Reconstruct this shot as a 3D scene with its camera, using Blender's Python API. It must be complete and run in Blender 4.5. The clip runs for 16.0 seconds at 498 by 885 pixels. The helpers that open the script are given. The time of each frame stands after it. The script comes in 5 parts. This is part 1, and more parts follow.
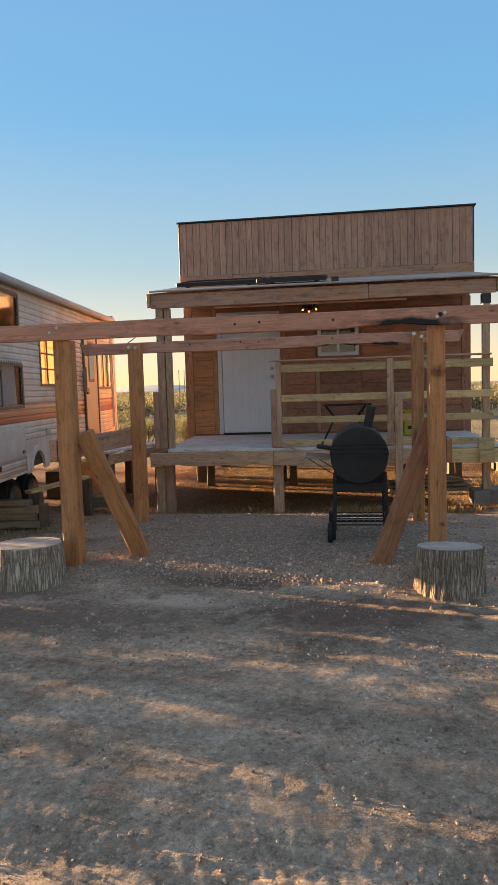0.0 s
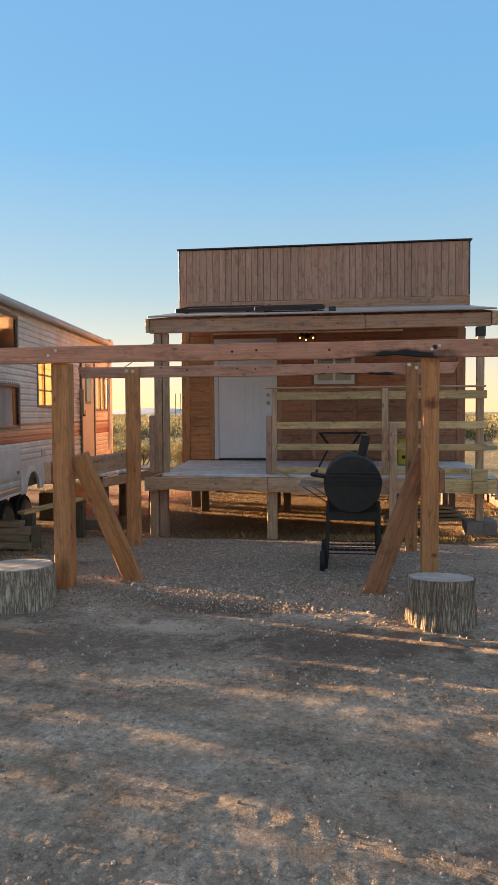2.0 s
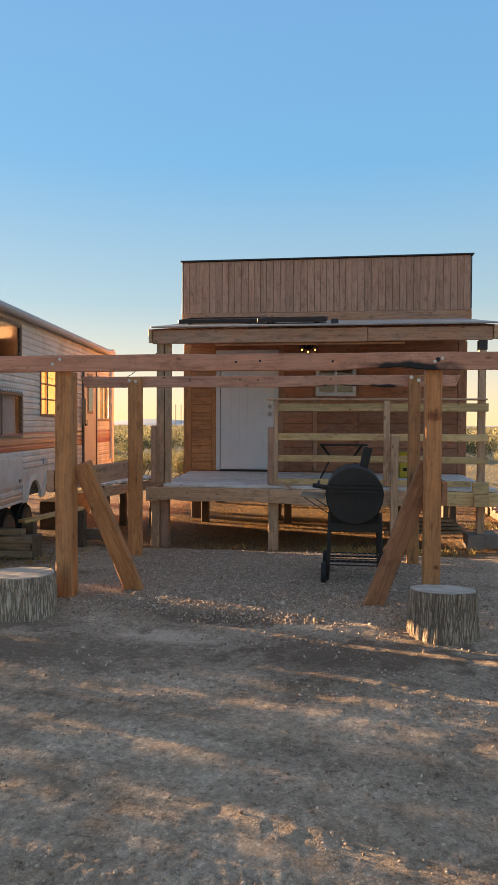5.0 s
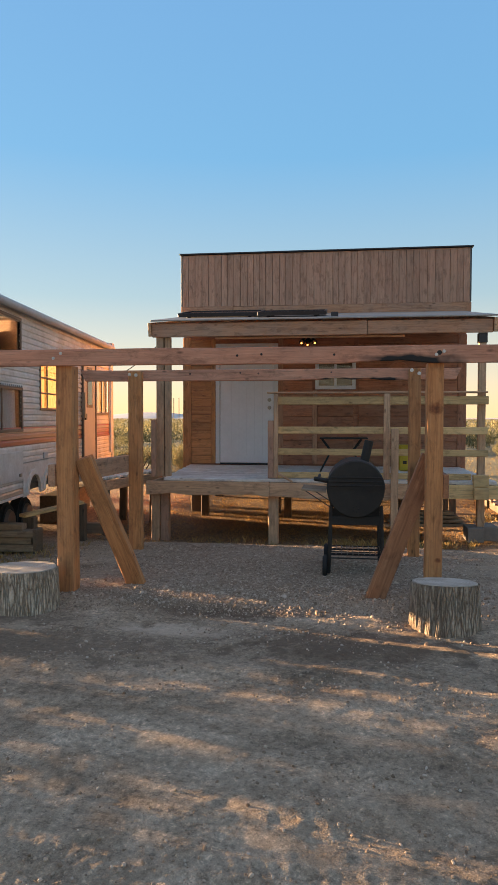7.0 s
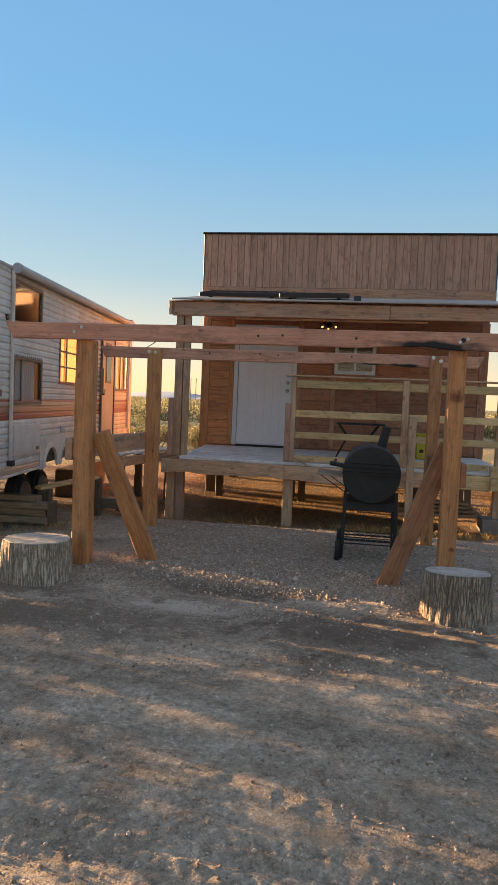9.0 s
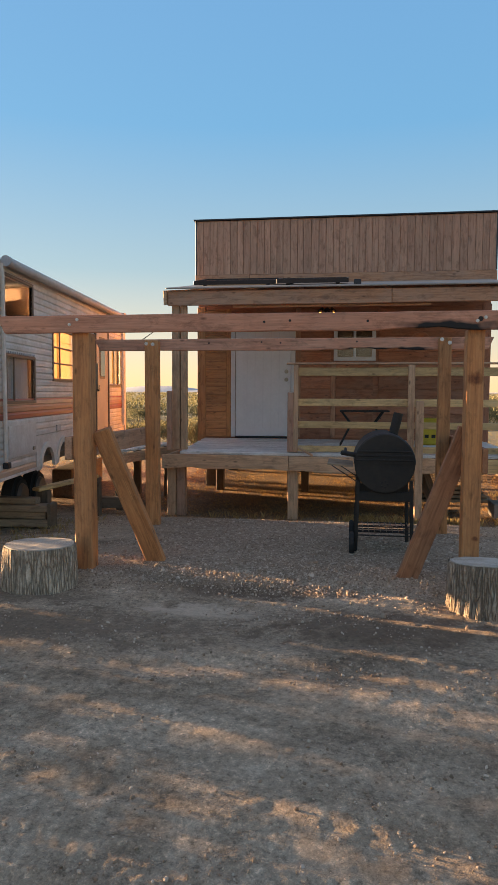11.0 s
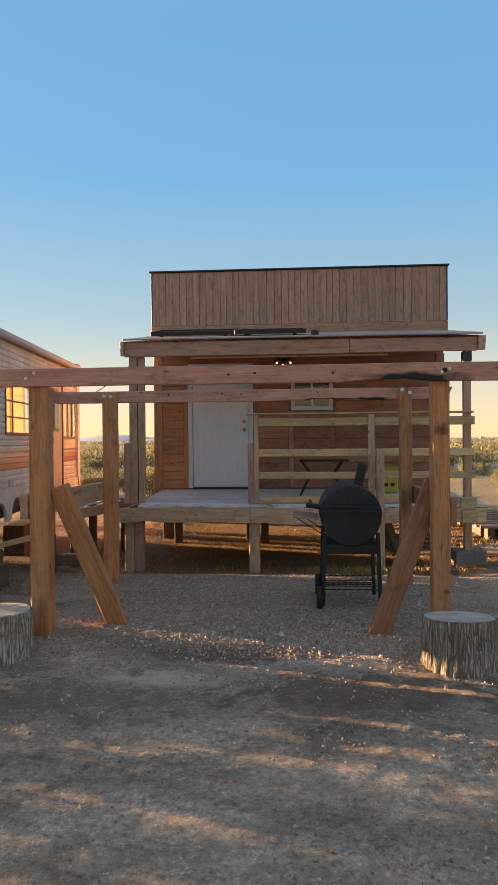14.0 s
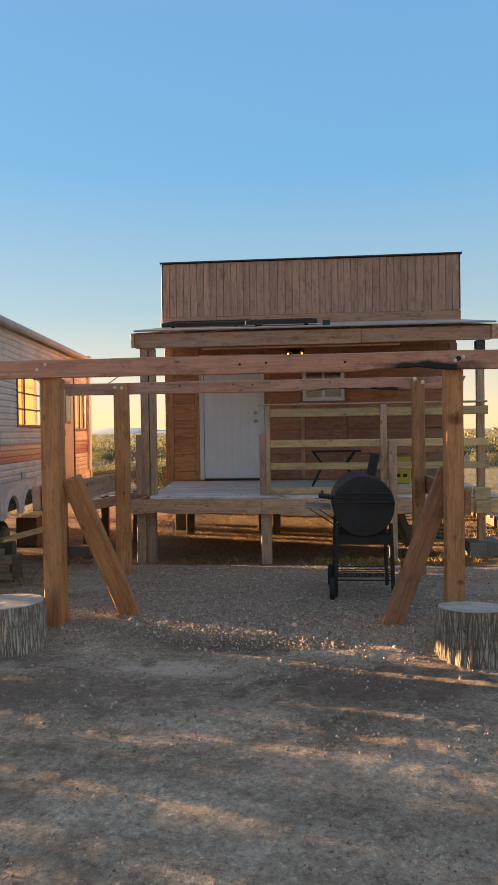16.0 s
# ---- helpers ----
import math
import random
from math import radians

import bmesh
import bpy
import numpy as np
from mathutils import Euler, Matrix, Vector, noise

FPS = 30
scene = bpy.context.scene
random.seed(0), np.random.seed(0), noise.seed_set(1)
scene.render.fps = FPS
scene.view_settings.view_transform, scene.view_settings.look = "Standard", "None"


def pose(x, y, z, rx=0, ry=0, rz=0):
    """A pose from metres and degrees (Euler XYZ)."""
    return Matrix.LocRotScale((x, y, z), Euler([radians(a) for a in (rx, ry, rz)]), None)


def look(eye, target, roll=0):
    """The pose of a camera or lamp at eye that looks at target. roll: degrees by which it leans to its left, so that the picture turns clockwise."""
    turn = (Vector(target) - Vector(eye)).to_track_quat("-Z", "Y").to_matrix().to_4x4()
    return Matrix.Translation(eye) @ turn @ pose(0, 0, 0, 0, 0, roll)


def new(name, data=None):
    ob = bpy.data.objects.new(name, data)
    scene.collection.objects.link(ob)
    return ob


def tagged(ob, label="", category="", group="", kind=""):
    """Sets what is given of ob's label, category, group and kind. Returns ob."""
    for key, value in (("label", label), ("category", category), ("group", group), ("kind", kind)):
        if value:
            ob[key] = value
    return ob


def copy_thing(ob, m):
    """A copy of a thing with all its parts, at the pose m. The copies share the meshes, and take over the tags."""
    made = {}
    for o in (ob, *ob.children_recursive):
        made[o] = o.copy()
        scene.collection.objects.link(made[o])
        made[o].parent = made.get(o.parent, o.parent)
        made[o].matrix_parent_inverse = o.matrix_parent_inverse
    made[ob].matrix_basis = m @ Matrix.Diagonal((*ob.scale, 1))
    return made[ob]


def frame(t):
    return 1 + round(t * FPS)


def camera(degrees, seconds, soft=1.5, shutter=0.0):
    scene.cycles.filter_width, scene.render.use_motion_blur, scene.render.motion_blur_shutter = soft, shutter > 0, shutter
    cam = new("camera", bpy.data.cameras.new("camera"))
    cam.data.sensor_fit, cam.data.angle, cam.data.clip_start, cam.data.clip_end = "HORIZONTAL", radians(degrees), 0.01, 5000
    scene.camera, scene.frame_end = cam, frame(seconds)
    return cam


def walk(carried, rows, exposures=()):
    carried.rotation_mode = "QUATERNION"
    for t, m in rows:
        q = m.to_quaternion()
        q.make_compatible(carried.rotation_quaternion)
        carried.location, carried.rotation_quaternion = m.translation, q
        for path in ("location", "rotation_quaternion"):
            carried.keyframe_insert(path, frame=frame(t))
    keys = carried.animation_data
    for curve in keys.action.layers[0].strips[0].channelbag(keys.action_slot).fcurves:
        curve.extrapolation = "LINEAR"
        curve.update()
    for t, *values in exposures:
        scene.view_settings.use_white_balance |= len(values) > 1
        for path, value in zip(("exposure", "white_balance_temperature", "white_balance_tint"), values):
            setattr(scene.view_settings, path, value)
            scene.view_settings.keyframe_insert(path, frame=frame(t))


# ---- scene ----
cam = camera(40.0, 16.0)
PATH = [
    (0, (1.17, 0.029, 1.545), (0.887, 2.003, 1.386), -1.7),
    (0.5, (1.181, 0.021, 1.551), (0.959, 2.002, 1.398), -0.5),
    (1, (1.197, 0.013, 1.553), (0.872, 1.981, 1.413), -0.6),
    (1.5, (1.189, 0.004, 1.558), (0.874, 1.976, 1.44), -0.5),
    (2, (1.178, 0.0, 1.559), (0.91, 1.98, 1.473), -0.3),
    (2.5, (1.164, -0.013, 1.562), (0.891, 1.967, 1.495), -0.1),
    (3, (1.164, -0.011, 1.551), (0.864, 1.966, 1.504), -0.1),
    (3.5, (1.16, -0.015, 1.549), (0.85, 1.96, 1.504), -0.0),
    (4, (1.147, -0.017, 1.546), (0.825, 1.956, 1.497), 0.0),
    (4.5, (1.149, -0.019, 1.545), (0.814, 1.952, 1.494), 0.4),
    (4.7, (1.155, -0.014, 1.545), (0.857, 1.963, 1.495), 0.5),
    (6.8, (1.142, -0.024, 1.557), (0.926, 1.963, 1.492), -0.1),
    (7, (1.126, -0.016, 1.549), (0.864, 1.966, 1.478), 0.1),
    (7.5, (1.075, -0.007, 1.538), (0.759, 1.966, 1.448), 1.4),
    (8, (1.069, -0.006, 1.536), (0.735, 1.963, 1.429), 2.2),
    (8.5, (1.093, -0.007, 1.543), (0.773, 1.963, 1.422), 2.4),
    (9, (1.107, -0.001, 1.532), (0.803, 1.972, 1.41), 2.4),
    (9.5, (1.084, 0.001, 1.536), (0.787, 1.974, 1.396), 2.0),
    (9.7, (1.069, -0.001, 1.529), (0.764, 1.97, 1.385), 1.8),
    (11.8, (0.805, 0.409, 1.521), (0.554, 2.387, 1.363), -0.7),
    (12, (0.78, 0.418, 1.548), (0.539, 2.396, 1.382), -0.7),
    (12.5, (0.788, 0.399, 1.55), (0.553, 2.379, 1.398), -0.9),
    (13, (0.803, 0.38, 1.565), (0.597, 2.368, 1.483), -0.7),
    (13.5, (0.813, 0.378, 1.562), (0.637, 2.37, 1.519), -0.5),
    (14, (0.816, 0.38, 1.567), (0.672, 2.375, 1.558), -0.5),
    (14.5, (0.807, 0.389, 1.557), (0.665, 2.384, 1.553), -0.5),
    (15, (0.805, 0.4, 1.561), (0.648, 2.394, 1.541), -0.5),
    (15.5, (0.807, 0.404, 1.56), (0.634, 2.396, 1.532), -0.7),
    (16, (0.81, 0.405, 1.554), (0.633, 2.397, 1.522), -0.8),
]
walk(cam, [(t, look(eye, target, roll)) for t, eye, target, roll in PATH], exposures=[(0, 2.86, 10700, 28), (0.6, 2.98, 10700, 28), (3, 2.92, 10700, 28), (9, 2.86, 10700, 28), (12, 2.78, 10700, 28), (16, 2.84, 10700, 28)])

# ---- world, sun, exposure ----
SUN_EL, SUN_AZ = radians(4.3), radians(16.5)
to_sun = Vector((-math.cos(SUN_EL) * math.cos(SUN_AZ), math.cos(SUN_EL) * math.sin(SUN_AZ), math.sin(SUN_EL)))
world = bpy.data.worlds.new("sky")
scene.world = world
world.use_nodes = True
wn = world.node_tree.nodes
sky = wn.new("ShaderNodeTexSky")
sky.sky_type, sky.sun_disc = "NISHITA", False
sky.sun_elevation, sky.sun_rotation = SUN_EL, math.atan2(to_sun.x, to_sun.y)
sky.air_density, sky.dust_density, sky.ozone_density = 0.9, 0.12, 2.2
# clear evening air: the sky model blended with a smooth fall from deep blue overhead to pale haze at the horizon
wl = world.node_tree.links
wtc, wsep = wn.new("ShaderNodeTexCoord"), wn.new("ShaderNodeSeparateXYZ")
wl.new(wtc.outputs["Generated"], wsep.inputs[0])
wramp = wn.new("ShaderNodeValToRGB")
while len(wramp.color_ramp.elements) < 6:
    wramp.color_ramp.elements.new(0.5)
for _e, (_p, _c) in zip(wramp.color_ramp.elements, ((0.0, (0.76, 0.73, 0.58)), (0.055, (0.54, 0.66, 0.70)), (0.17, (0.21, 0.51, 0.80)), (0.35, (0.05, 0.42, 0.95)), (0.52, (0.055, 0.39, 0.94)), (0.85, (0.27, 0.42, 0.78)))):
    _e.position, _e.color = _p, (*_c, 1)
wl.new(wsep.outputs[2], wramp.inputs[0])
wmix = wn.new("ShaderNodeMix")
wmix.data_type, wmix.clamp_factor = "RGBA", True
wmix.inputs[0].default_value = 0.92
wl.new(sky.outputs[0], wmix.inputs[6])
wl.new(wramp.outputs[0], wmix.inputs[7])
wl.new(wmix.outputs[2], wn["Background"].inputs[0])
wn["Background"].inputs[1].default_value = 0.15
sun = new("sun", bpy.data.lights.new("sun", "SUN"))
sun.data.energy, sun.data.angle, sun.data.color = 3.1, radians(0.55), (1.0, 0.91, 0.68)
sun.matrix_world = look(to_sun * 50, (0, 0, 0))


# ---- materials ----
def ramp_node(nt, stops):
    r = nt.nodes.new("ShaderNodeValToRGB")
    els = r.color_ramp.elements
    while len(els) < len(stops):
        els.new(0.5)
    for e, (p, c) in zip(els, stops):
        e.position, e.color = p, (*c, 1)
    return r


def base_mat(name, rough=0.8, metal=0.0):
    m = bpy.data.materials.new(name)
    m.use_nodes = True
    b = m.node_tree.nodes["Principled BSDF"]
    b.inputs["Roughness"].default_value, b.inputs["Metallic"].default_value = rough, metal
    return m, m.node_tree, b


def noise_node(nt, vec, scale, detail=4.0, rough=0.6, dist=0.0):
    n = nt.nodes.new("ShaderNodeTexNoise")
    n.inputs["Scale"].default_value, n.inputs["Detail"].default_value = scale, detail
    n.inputs["Roughness"].default_value, n.inputs["Distortion"].default_value = rough, dist
    nt.links.new(vec, n.inputs["Vector"])
    return n.outputs["Fac"]


def math_node(nt, op, a, b=None, clamp=False):
    n = nt.nodes.new("ShaderNodeMath")
    n.operation, n.use_clamp = op, clamp
    for i, v in enumerate((a, b)):
        if v is None:
            continue
        if isinstance(v, (int, float)):
            n.inputs[i].default_value = v
        else:
            nt.links.new(v, n.inputs[i])
    return n.outputs[0]


def mix_node(nt, fac, a, b, kind="MIX"):
    n = nt.nodes.new("ShaderNodeMix")
    n.data_type, n.blend_type = "RGBA", kind
    for i, v in ((0, fac), (6, a), (7, b)):
        if isinstance(v, (int, float)):
            n.inputs[i].default_value = v
        elif isinstance(v, tuple):
            n.inputs[i].default_value = (*v, 1)
        else:
            nt.links.new(v, n.inputs[i])
    return n.outputs[2]


def bump_node(nt, b, height, strength=0.3, distance=0.01):
    n = nt.nodes.new("ShaderNodeBump")
    n.inputs["Strength"].default_value, n.inputs["Distance"].default_value = strength, distance
    nt.links.new(height, n.inputs["Height"])
    nt.links.new(n.outputs[0], b.inputs["Normal"])


def coords(nt, stretch=(1, 1, 1), shuffle=True):
    """Object coordinates, stretched, and shifted by each object's own random number."""
    tc, mp = nt.nodes.new("ShaderNodeTexCoord"), nt.nodes.new("ShaderNodeMapping")
    mp.inputs["Scale"].default_value = stretch
    nt.links.new(tc.outputs["Object"], mp.inputs["Vector"])
    rnd = nt.nodes.new("ShaderNodeObjectInfo").outputs["Random"]
    if shuffle:
        comb = nt.nodes.new("ShaderNodeCombineXYZ")
        for i, k in enumerate((37.0, 61.0, 23.0)):
            nt.links.new(math_node(nt, "MULTIPLY", rnd, k), comb.inputs[i])
        nt.links.new(comb.outputs[0], mp.inputs["Location"])
    return mp.outputs[0], tc.outputs["Object"], rnd


def wood(name, dark, mid, light, rough=0.75, weather=0.25, grey=(0.30, 0.27, 0.24), vary=0.25, bump=0.25, char=None, knots=True, marked=()):
    """Sawn wood with the grain along local x: streaks, knots, grey weathering, a tone of its own for each board."""
    m, nt, b = base_mat(name, rough)
    v, obj, rnd = coords(nt, (0.7, 9.0, 9.0))
    v2, _, _ = coords(nt, (2.5, 70.0, 70.0))
    fine, broad = noise_node(nt, v2, 1.0, 3.0, 0.7), noise_node(nt, v, 1.6, 5.0, 0.65, 1.2)
    col = ramp_node(nt, [(0.30, dark), (0.52, mid), (0.75, light)])
    nt.links.new(math_node(nt, "ADD", math_node(nt, "MULTIPLY", broad, 0.55), math_node(nt, "MULTIPLY", fine, 0.45)), col.inputs[0])
    c = col.outputs[0]
    v3, _, _ = coords(nt, (1.0, 1.4, 1.4))
    stain = noise_node(nt, v3, 2.2, 6.0, 0.7)
    sr = ramp_node(nt, [(0.42, (0, 0, 0)), (0.72, (1, 1, 1))])
    nt.links.new(stain, sr.inputs[0])
    c = mix_node(nt, math_node(nt, "MULTIPLY", sr.outputs[0], weather), c, grey)
    if knots:
        v4, _, _ = coords(nt, (4.0, 10.0, 10.0))
        vo = nt.nodes.new("ShaderNodeTexVoronoi")
        vo.inputs["Scale"].default_value = 1.0
        nt.links.new(v4, vo.inputs["Vector"])
        kr = ramp_node(nt, [(0.05, (1, 1, 1)), (0.15, (0, 0, 0))])
        nt.links.new(vo.outputs["Distance"], kr.inputs[0])
        c = mix_node(nt, math_node(nt, "MULTIPLY", kr.outputs[0], 0.75), c, tuple(x * 0.35 for x in dark))
    v5, _, _ = coords(nt, (1.0, 2.6, 2.6))
    blot = ramp_node(nt, [(0.50, (1.08, 1.08, 1.08)), (0.60, (0.80, 0.78, 0.76)), (0.70, (0.46, 0.42, 0.40))])
    nt.links.new(noise_node(nt, v5, 5.5, 6.0, 0.68, 0.6), blot.inputs[0])
    c = mix_node(nt, 0.75, c, blot.outputs[0], "MULTIPLY")
    v6, _, _ = coords(nt, (3.0, 120.0, 120.0))
    chk = ramp_node(nt, [(0.30, (0.45, 0.42, 0.40)), (0.38, (1, 1, 1))])
    nt.links.new(noise_node(nt, v6, 1.0, 2.0, 0.5), chk.inputs[0])
    c = mix_node(nt, 0.6, c, chk.outputs[0], "MULTIPLY")
    for kx, ky, kr_ in marked:
        # one large knot: a dark eye in a reddish ring, drawn out along the grain
        ks = nt.nodes.new("ShaderNodeSeparateXYZ")
        nt.links.new(obj, ks.inputs[0])
        ex = math_node(nt, "DIVIDE", math_node(nt, "SUBTRACT", ks.outputs[0], kx), kr_ * 1.1)
        ey = math_node(nt, "DIVIDE", math_node(nt, "SUBTRACT", ks.outputs[1], ky), kr_ * 1.3)
        d2 = math_node(nt, "ADD", math_node(nt, "MULTIPLY", ex, ex), math_node(nt, "MULTIPLY", ey, ey))
        d2 = math_node(nt, "ADD", d2, math_node(nt, "MULTIPLY", math_node(nt, "SUBTRACT", noise_node(nt, obj, 30.0, 4.0), 0.5), 1.6))
        kring = ramp_node(nt, [(0.0, (0.30, 0.22, 0.20)), (0.25, (0.52, 0.40, 0.36)), (0.55, (0.74, 0.64, 0.60)), (1.0, (1, 1, 1))])
        nt.links.new(d2, kring.inputs[0])
        c = mix_node(nt, 1.0, c, kring.outputs[0], "MULTIPLY")
    tone = math_node(nt, "ADD", 1.0 - vary / 2, math_node(nt, "MULTIPLY", rnd, vary))
    hsv = nt.nodes.new("ShaderNodeHueSaturation")
    nt.links.new(c, hsv.inputs["Color"])
    nt.links.new(tone, hsv.inputs["Value"])
    c = hsv.outputs[0]
    if char:
        # a scorched patch round a place along the board's length, towards its lower edge
        sep = nt.nodes.new("ShaderNodeSeparateXYZ")
        nt.links.new(obj, sep.inputs[0])
        dx = math_node(nt, "ABSOLUTE", math_node(nt, "SUBTRACT", sep.outputs[0], char[0]))
        wob = noise_node(nt, obj, 4.0, 3.0, 0.5)
        k = math_node(nt, "SUBTRACT", 1.0, math_node(nt, "DIVIDE", dx, char[1]))
        low = math_node(nt, "DIVIDE", math_node(nt, "SUBTRACT", char[2], sep.outputs[2]), char[3])
        k = math_node(nt, "ADD", math_node(nt, "MINIMUM", k, low), math_node(nt, "MULTIPLY", math_node(nt, "SUBTRACT", wob, 0.5), 1.5))
        k = math_node(nt, "MULTIPLY", k, 2.6, True)
        c = mix_node(nt, k, c, (0.012, 0.010, 0.009))
    nt.links.new(c, b.inputs["Base Color"])
    bump_node(nt, b, fine, bump, 0.006)
    return m


def plain(name, color, rough=0.6, metal=0.0, scale=6.0, amount=0.25, bump=0.1, second=None):
    """Painted, metal or plastic surface with soft dirt at two scales."""
    m, nt, b = base_mat(name, rough, metal)
    v, _, _ = coords(nt)
    n1, n2 = noise_node(nt, v, scale, 5.0, 0.65), noise_node(nt, v, scale * 9, 3.0, 0.6)
    f = math_node(nt, "ADD", math_node(nt, "MULTIPLY", n1, 0.7), math_node(nt, "MULTIPLY", n2, 0.3))
    dark = second or tuple(x * (1 - amount) for x in color)
    r = ramp_node(nt, [(0.36, dark), (0.62, color)])
    nt.links.new(f, r.inputs[0])
    nt.links.new(r.outputs[0], b.inputs["Base Color"])
    rr = math_node(nt, "ADD", rough - 0.08, math_node(nt, "MULTIPLY", n1, 0.16))
    nt.links.new(rr, b.inputs["Roughness"])
    if bump:
        bump_node(nt, b, n2, bump, 0.004)
    return m


def ground_mat():
    m, nt, b = base_mat("dirt_and_gravel", 0.95)
    tc = nt.nodes.new("ShaderNodeTexCoord").outputs["Object"]
    sxy = nt.nodes.new("ShaderNodeSeparateXYZ")
    nt.links.new(tc, sxy.inputs[0])
    flat = nt.nodes.new("ShaderNodeMapping")
    flat.inputs["Scale"].default_value = (0.55, 1.0, 1.0)
    flat.inputs["Rotation"].default_value = (0, 0, 0.17)
    nt.links.new(tc, flat.inputs["Vector"])
    big, mid = noise_node(nt, flat.outputs[0], 1.3, 6.0, 0.62, 0.4), noise_node(nt, tc, 6.0, 7.0, 0.72)
    clod, fine = noise_node(nt, tc, 26.0, 6.0, 0.78), noise_node(nt, tc, 120.0, 3.0, 0.7)
    dirt = ramp_node(nt, [(0.36, (0.19, 0.117, 0.072)), (0.47, (0.370, 0.246, 0.162)), (0.57, (0.51, 0.358, 0.248)), (0.67, (0.67, 0.490, 0.355))])
    nt.links.new(math_node(nt, "ADD", math_node(nt, "MULTIPLY", big, 0.55), math_node(nt, "MULTIPLY", mid, 0.45)), dirt.inputs[0])
    lumps = ramp_node(nt, [(0.34, (0.52, 0.50, 0.48)), (0.46, (0.94, 0.94, 0.94)), (0.57, (1.10, 1.10, 1.10)), (0.67, (1.50, 1.47, 1.44))])
    nt.links.new(clod, lumps.inputs[0])
    near = mix_node(nt, 0.8, dirt.outputs[0], lumps.outputs[0], "MULTIPLY")
    # small stones of every tone pressed into the dirt, thicker in some places than in others
    sv = nt.nodes.new("ShaderNodeTexVoronoi")
    sv.inputs["Scale"].default_value = 85.0
    nt.links.new(tc, sv.inputs["Vector"])
    tones = ramp_node(nt, [(0.0, (0.60, 0.58, 0.56)), (0.25, (0.88, 0.87, 0.86)), (0.72, (1.06, 1.06, 1.06)), (0.88, (1.30, 1.28, 1.25)), (1.0, (2.0, 1.95, 1.88))])
    nt.links.new(sv.outputs["Color"], tones.inputs[0])
    stony = ramp_node(nt, [(0.40, (0.32, 0.32, 0.32)), (0.62, (0.85, 0.85, 0.85))])
    nt.links.new(noise_node(nt, tc, 2.1, 5.0, 0.65), stony.inputs[0])
    near = mix_node(nt, stony.outputs[0], near, tones.outputs[0], "MULTIPLY")
    # crumbs of dry earth, a few millimetres across
    cr = nt.nodes.new("ShaderNodeTexVoronoi")
    cr.inputs["Scale"].default_value = 210.0
    nt.links.new(tc, cr.inputs["Vector"])
    crumbs = ramp_node(nt, [(0.0, (0.50, 0.48, 0.46)), (0.3, (0.90, 0.90, 0.90)), (0.75, (1.08, 1.08, 1.08)), (1.0, (1.75, 1.72, 1.68))])
    nt.links.new(cr.outputs["Color"], crumbs.inputs[0])
    near = mix_node(nt, 0.6, near, crumbs.outputs[0], "MULTIPLY")
    # dark brown patches and a pale one in front of the pad
    for cx, cy, rx, ry, amount, tint in ((0.30, 5.30, 0.85, 0.20, 0.85, (0.130, 0.068, 0.038)), (1.25, 4.68, 1.15, 0.40, 0.85, (0.155, 0.085, 0.050)), (-0.8, 4.40, 1.4, 0.42, 0.75, (0.165, 0.098, 0.060)), (2.6, 4.4, 0.9, 0.45, 0.7, (0.16, 0.092, 0.054)), (-1.6, 4.95, 1.0, 0.25, 0.7, (0.15, 0.085, 0.05)), (-0.10, 4.82, 0.50, 0.17, 0.85, (0.60, 0.42, 0.30))):
        ex = math_node(nt, "DIVIDE", math_node(nt, "SUBTRACT", sxy.outputs[0], cx), rx)
        ey = math_node(nt, "DIVIDE", math_node(nt, "SUBTRACT", sxy.outputs[1], cy), ry)
        e2 = math_node(nt, "ADD", math_node(nt, "MULTIPLY", ex, ex), math_node(nt, "MULTIPLY", ey, ey))
        e2 = math_node(nt, "ADD", math_node(nt, "SUBTRACT", 1.0, e2), math_node(nt, "MULTIPLY", math_node(nt, "SUBTRACT", mid, 0.5), 6.0))
        near = mix_node(nt, math_node(nt, "MULTIPLY", math_node(nt, "MULTIPLY", e2, 1.1, True), amount), near, tint)
    near = mix_node(nt, 0.45, near, lumps.outputs[0], "MULTIPLY")
    # gravel pad
    vo = nt.nodes.new("ShaderNodeTexVoronoi")
    vo.inputs["Scale"].default_value = 48.0
    nt.links.new(tc, vo.inputs["Vector"])
    gr = ramp_node(nt, [(0.0, (0.11, 0.070, 0.047)), (0.3, (0.23, 0.149, 0.100)), (0.75, (0.36, 0.246, 0.172)), (1.0, (0.76, 0.60, 0.48))])
    nt.links.new(vo.outputs["Color"], gr.inputs[0])
    px = math_node(nt, "DIVIDE", math_node(nt, "ABSOLUTE", math_node(nt, "SUBTRACT", sxy.outputs[0], 0.75)), 2.3)
    py = math_node(nt, "DIVIDE", math_node(nt, "ABSOLUTE", math_node(nt, "SUBTRACT", sxy.outputs[1], 7.1)), 1.75)
    pad = math_node(nt, "SUBTRACT", 1.0, math_node(nt, "MAXIMUM", px, py))
    pad = math_node(nt, "ADD", pad, math_node(nt, "MULTIPLY", math_node(nt, "SUBTRACT", mid, 0.5), 1.6))
    pad = math_node(nt, "MULTIPLY", pad, 3.0, True)
    near = mix_node(nt, math_node(nt, "MULTIPLY", pad, 0.75), near, gr.outputs[0])
    # leaf mould under the porch and cabin, its colour darkened to hold the shade there
    mould_shade = math_node(nt, "SUBTRACT", math_node(nt, "ADD", sxy.outputs[1], math_node(nt, "MULTIPLY", math_node(nt, "SUBTRACT", mid, 0.5), 2.5)), 8.75)
    mould_shade_col = ramp_node(nt, [(0.38, (0.07, 0.034, 0.016)), (0.52, (0.20, 0.098, 0.042)), (0.64, (0.38, 0.20, 0.085))])
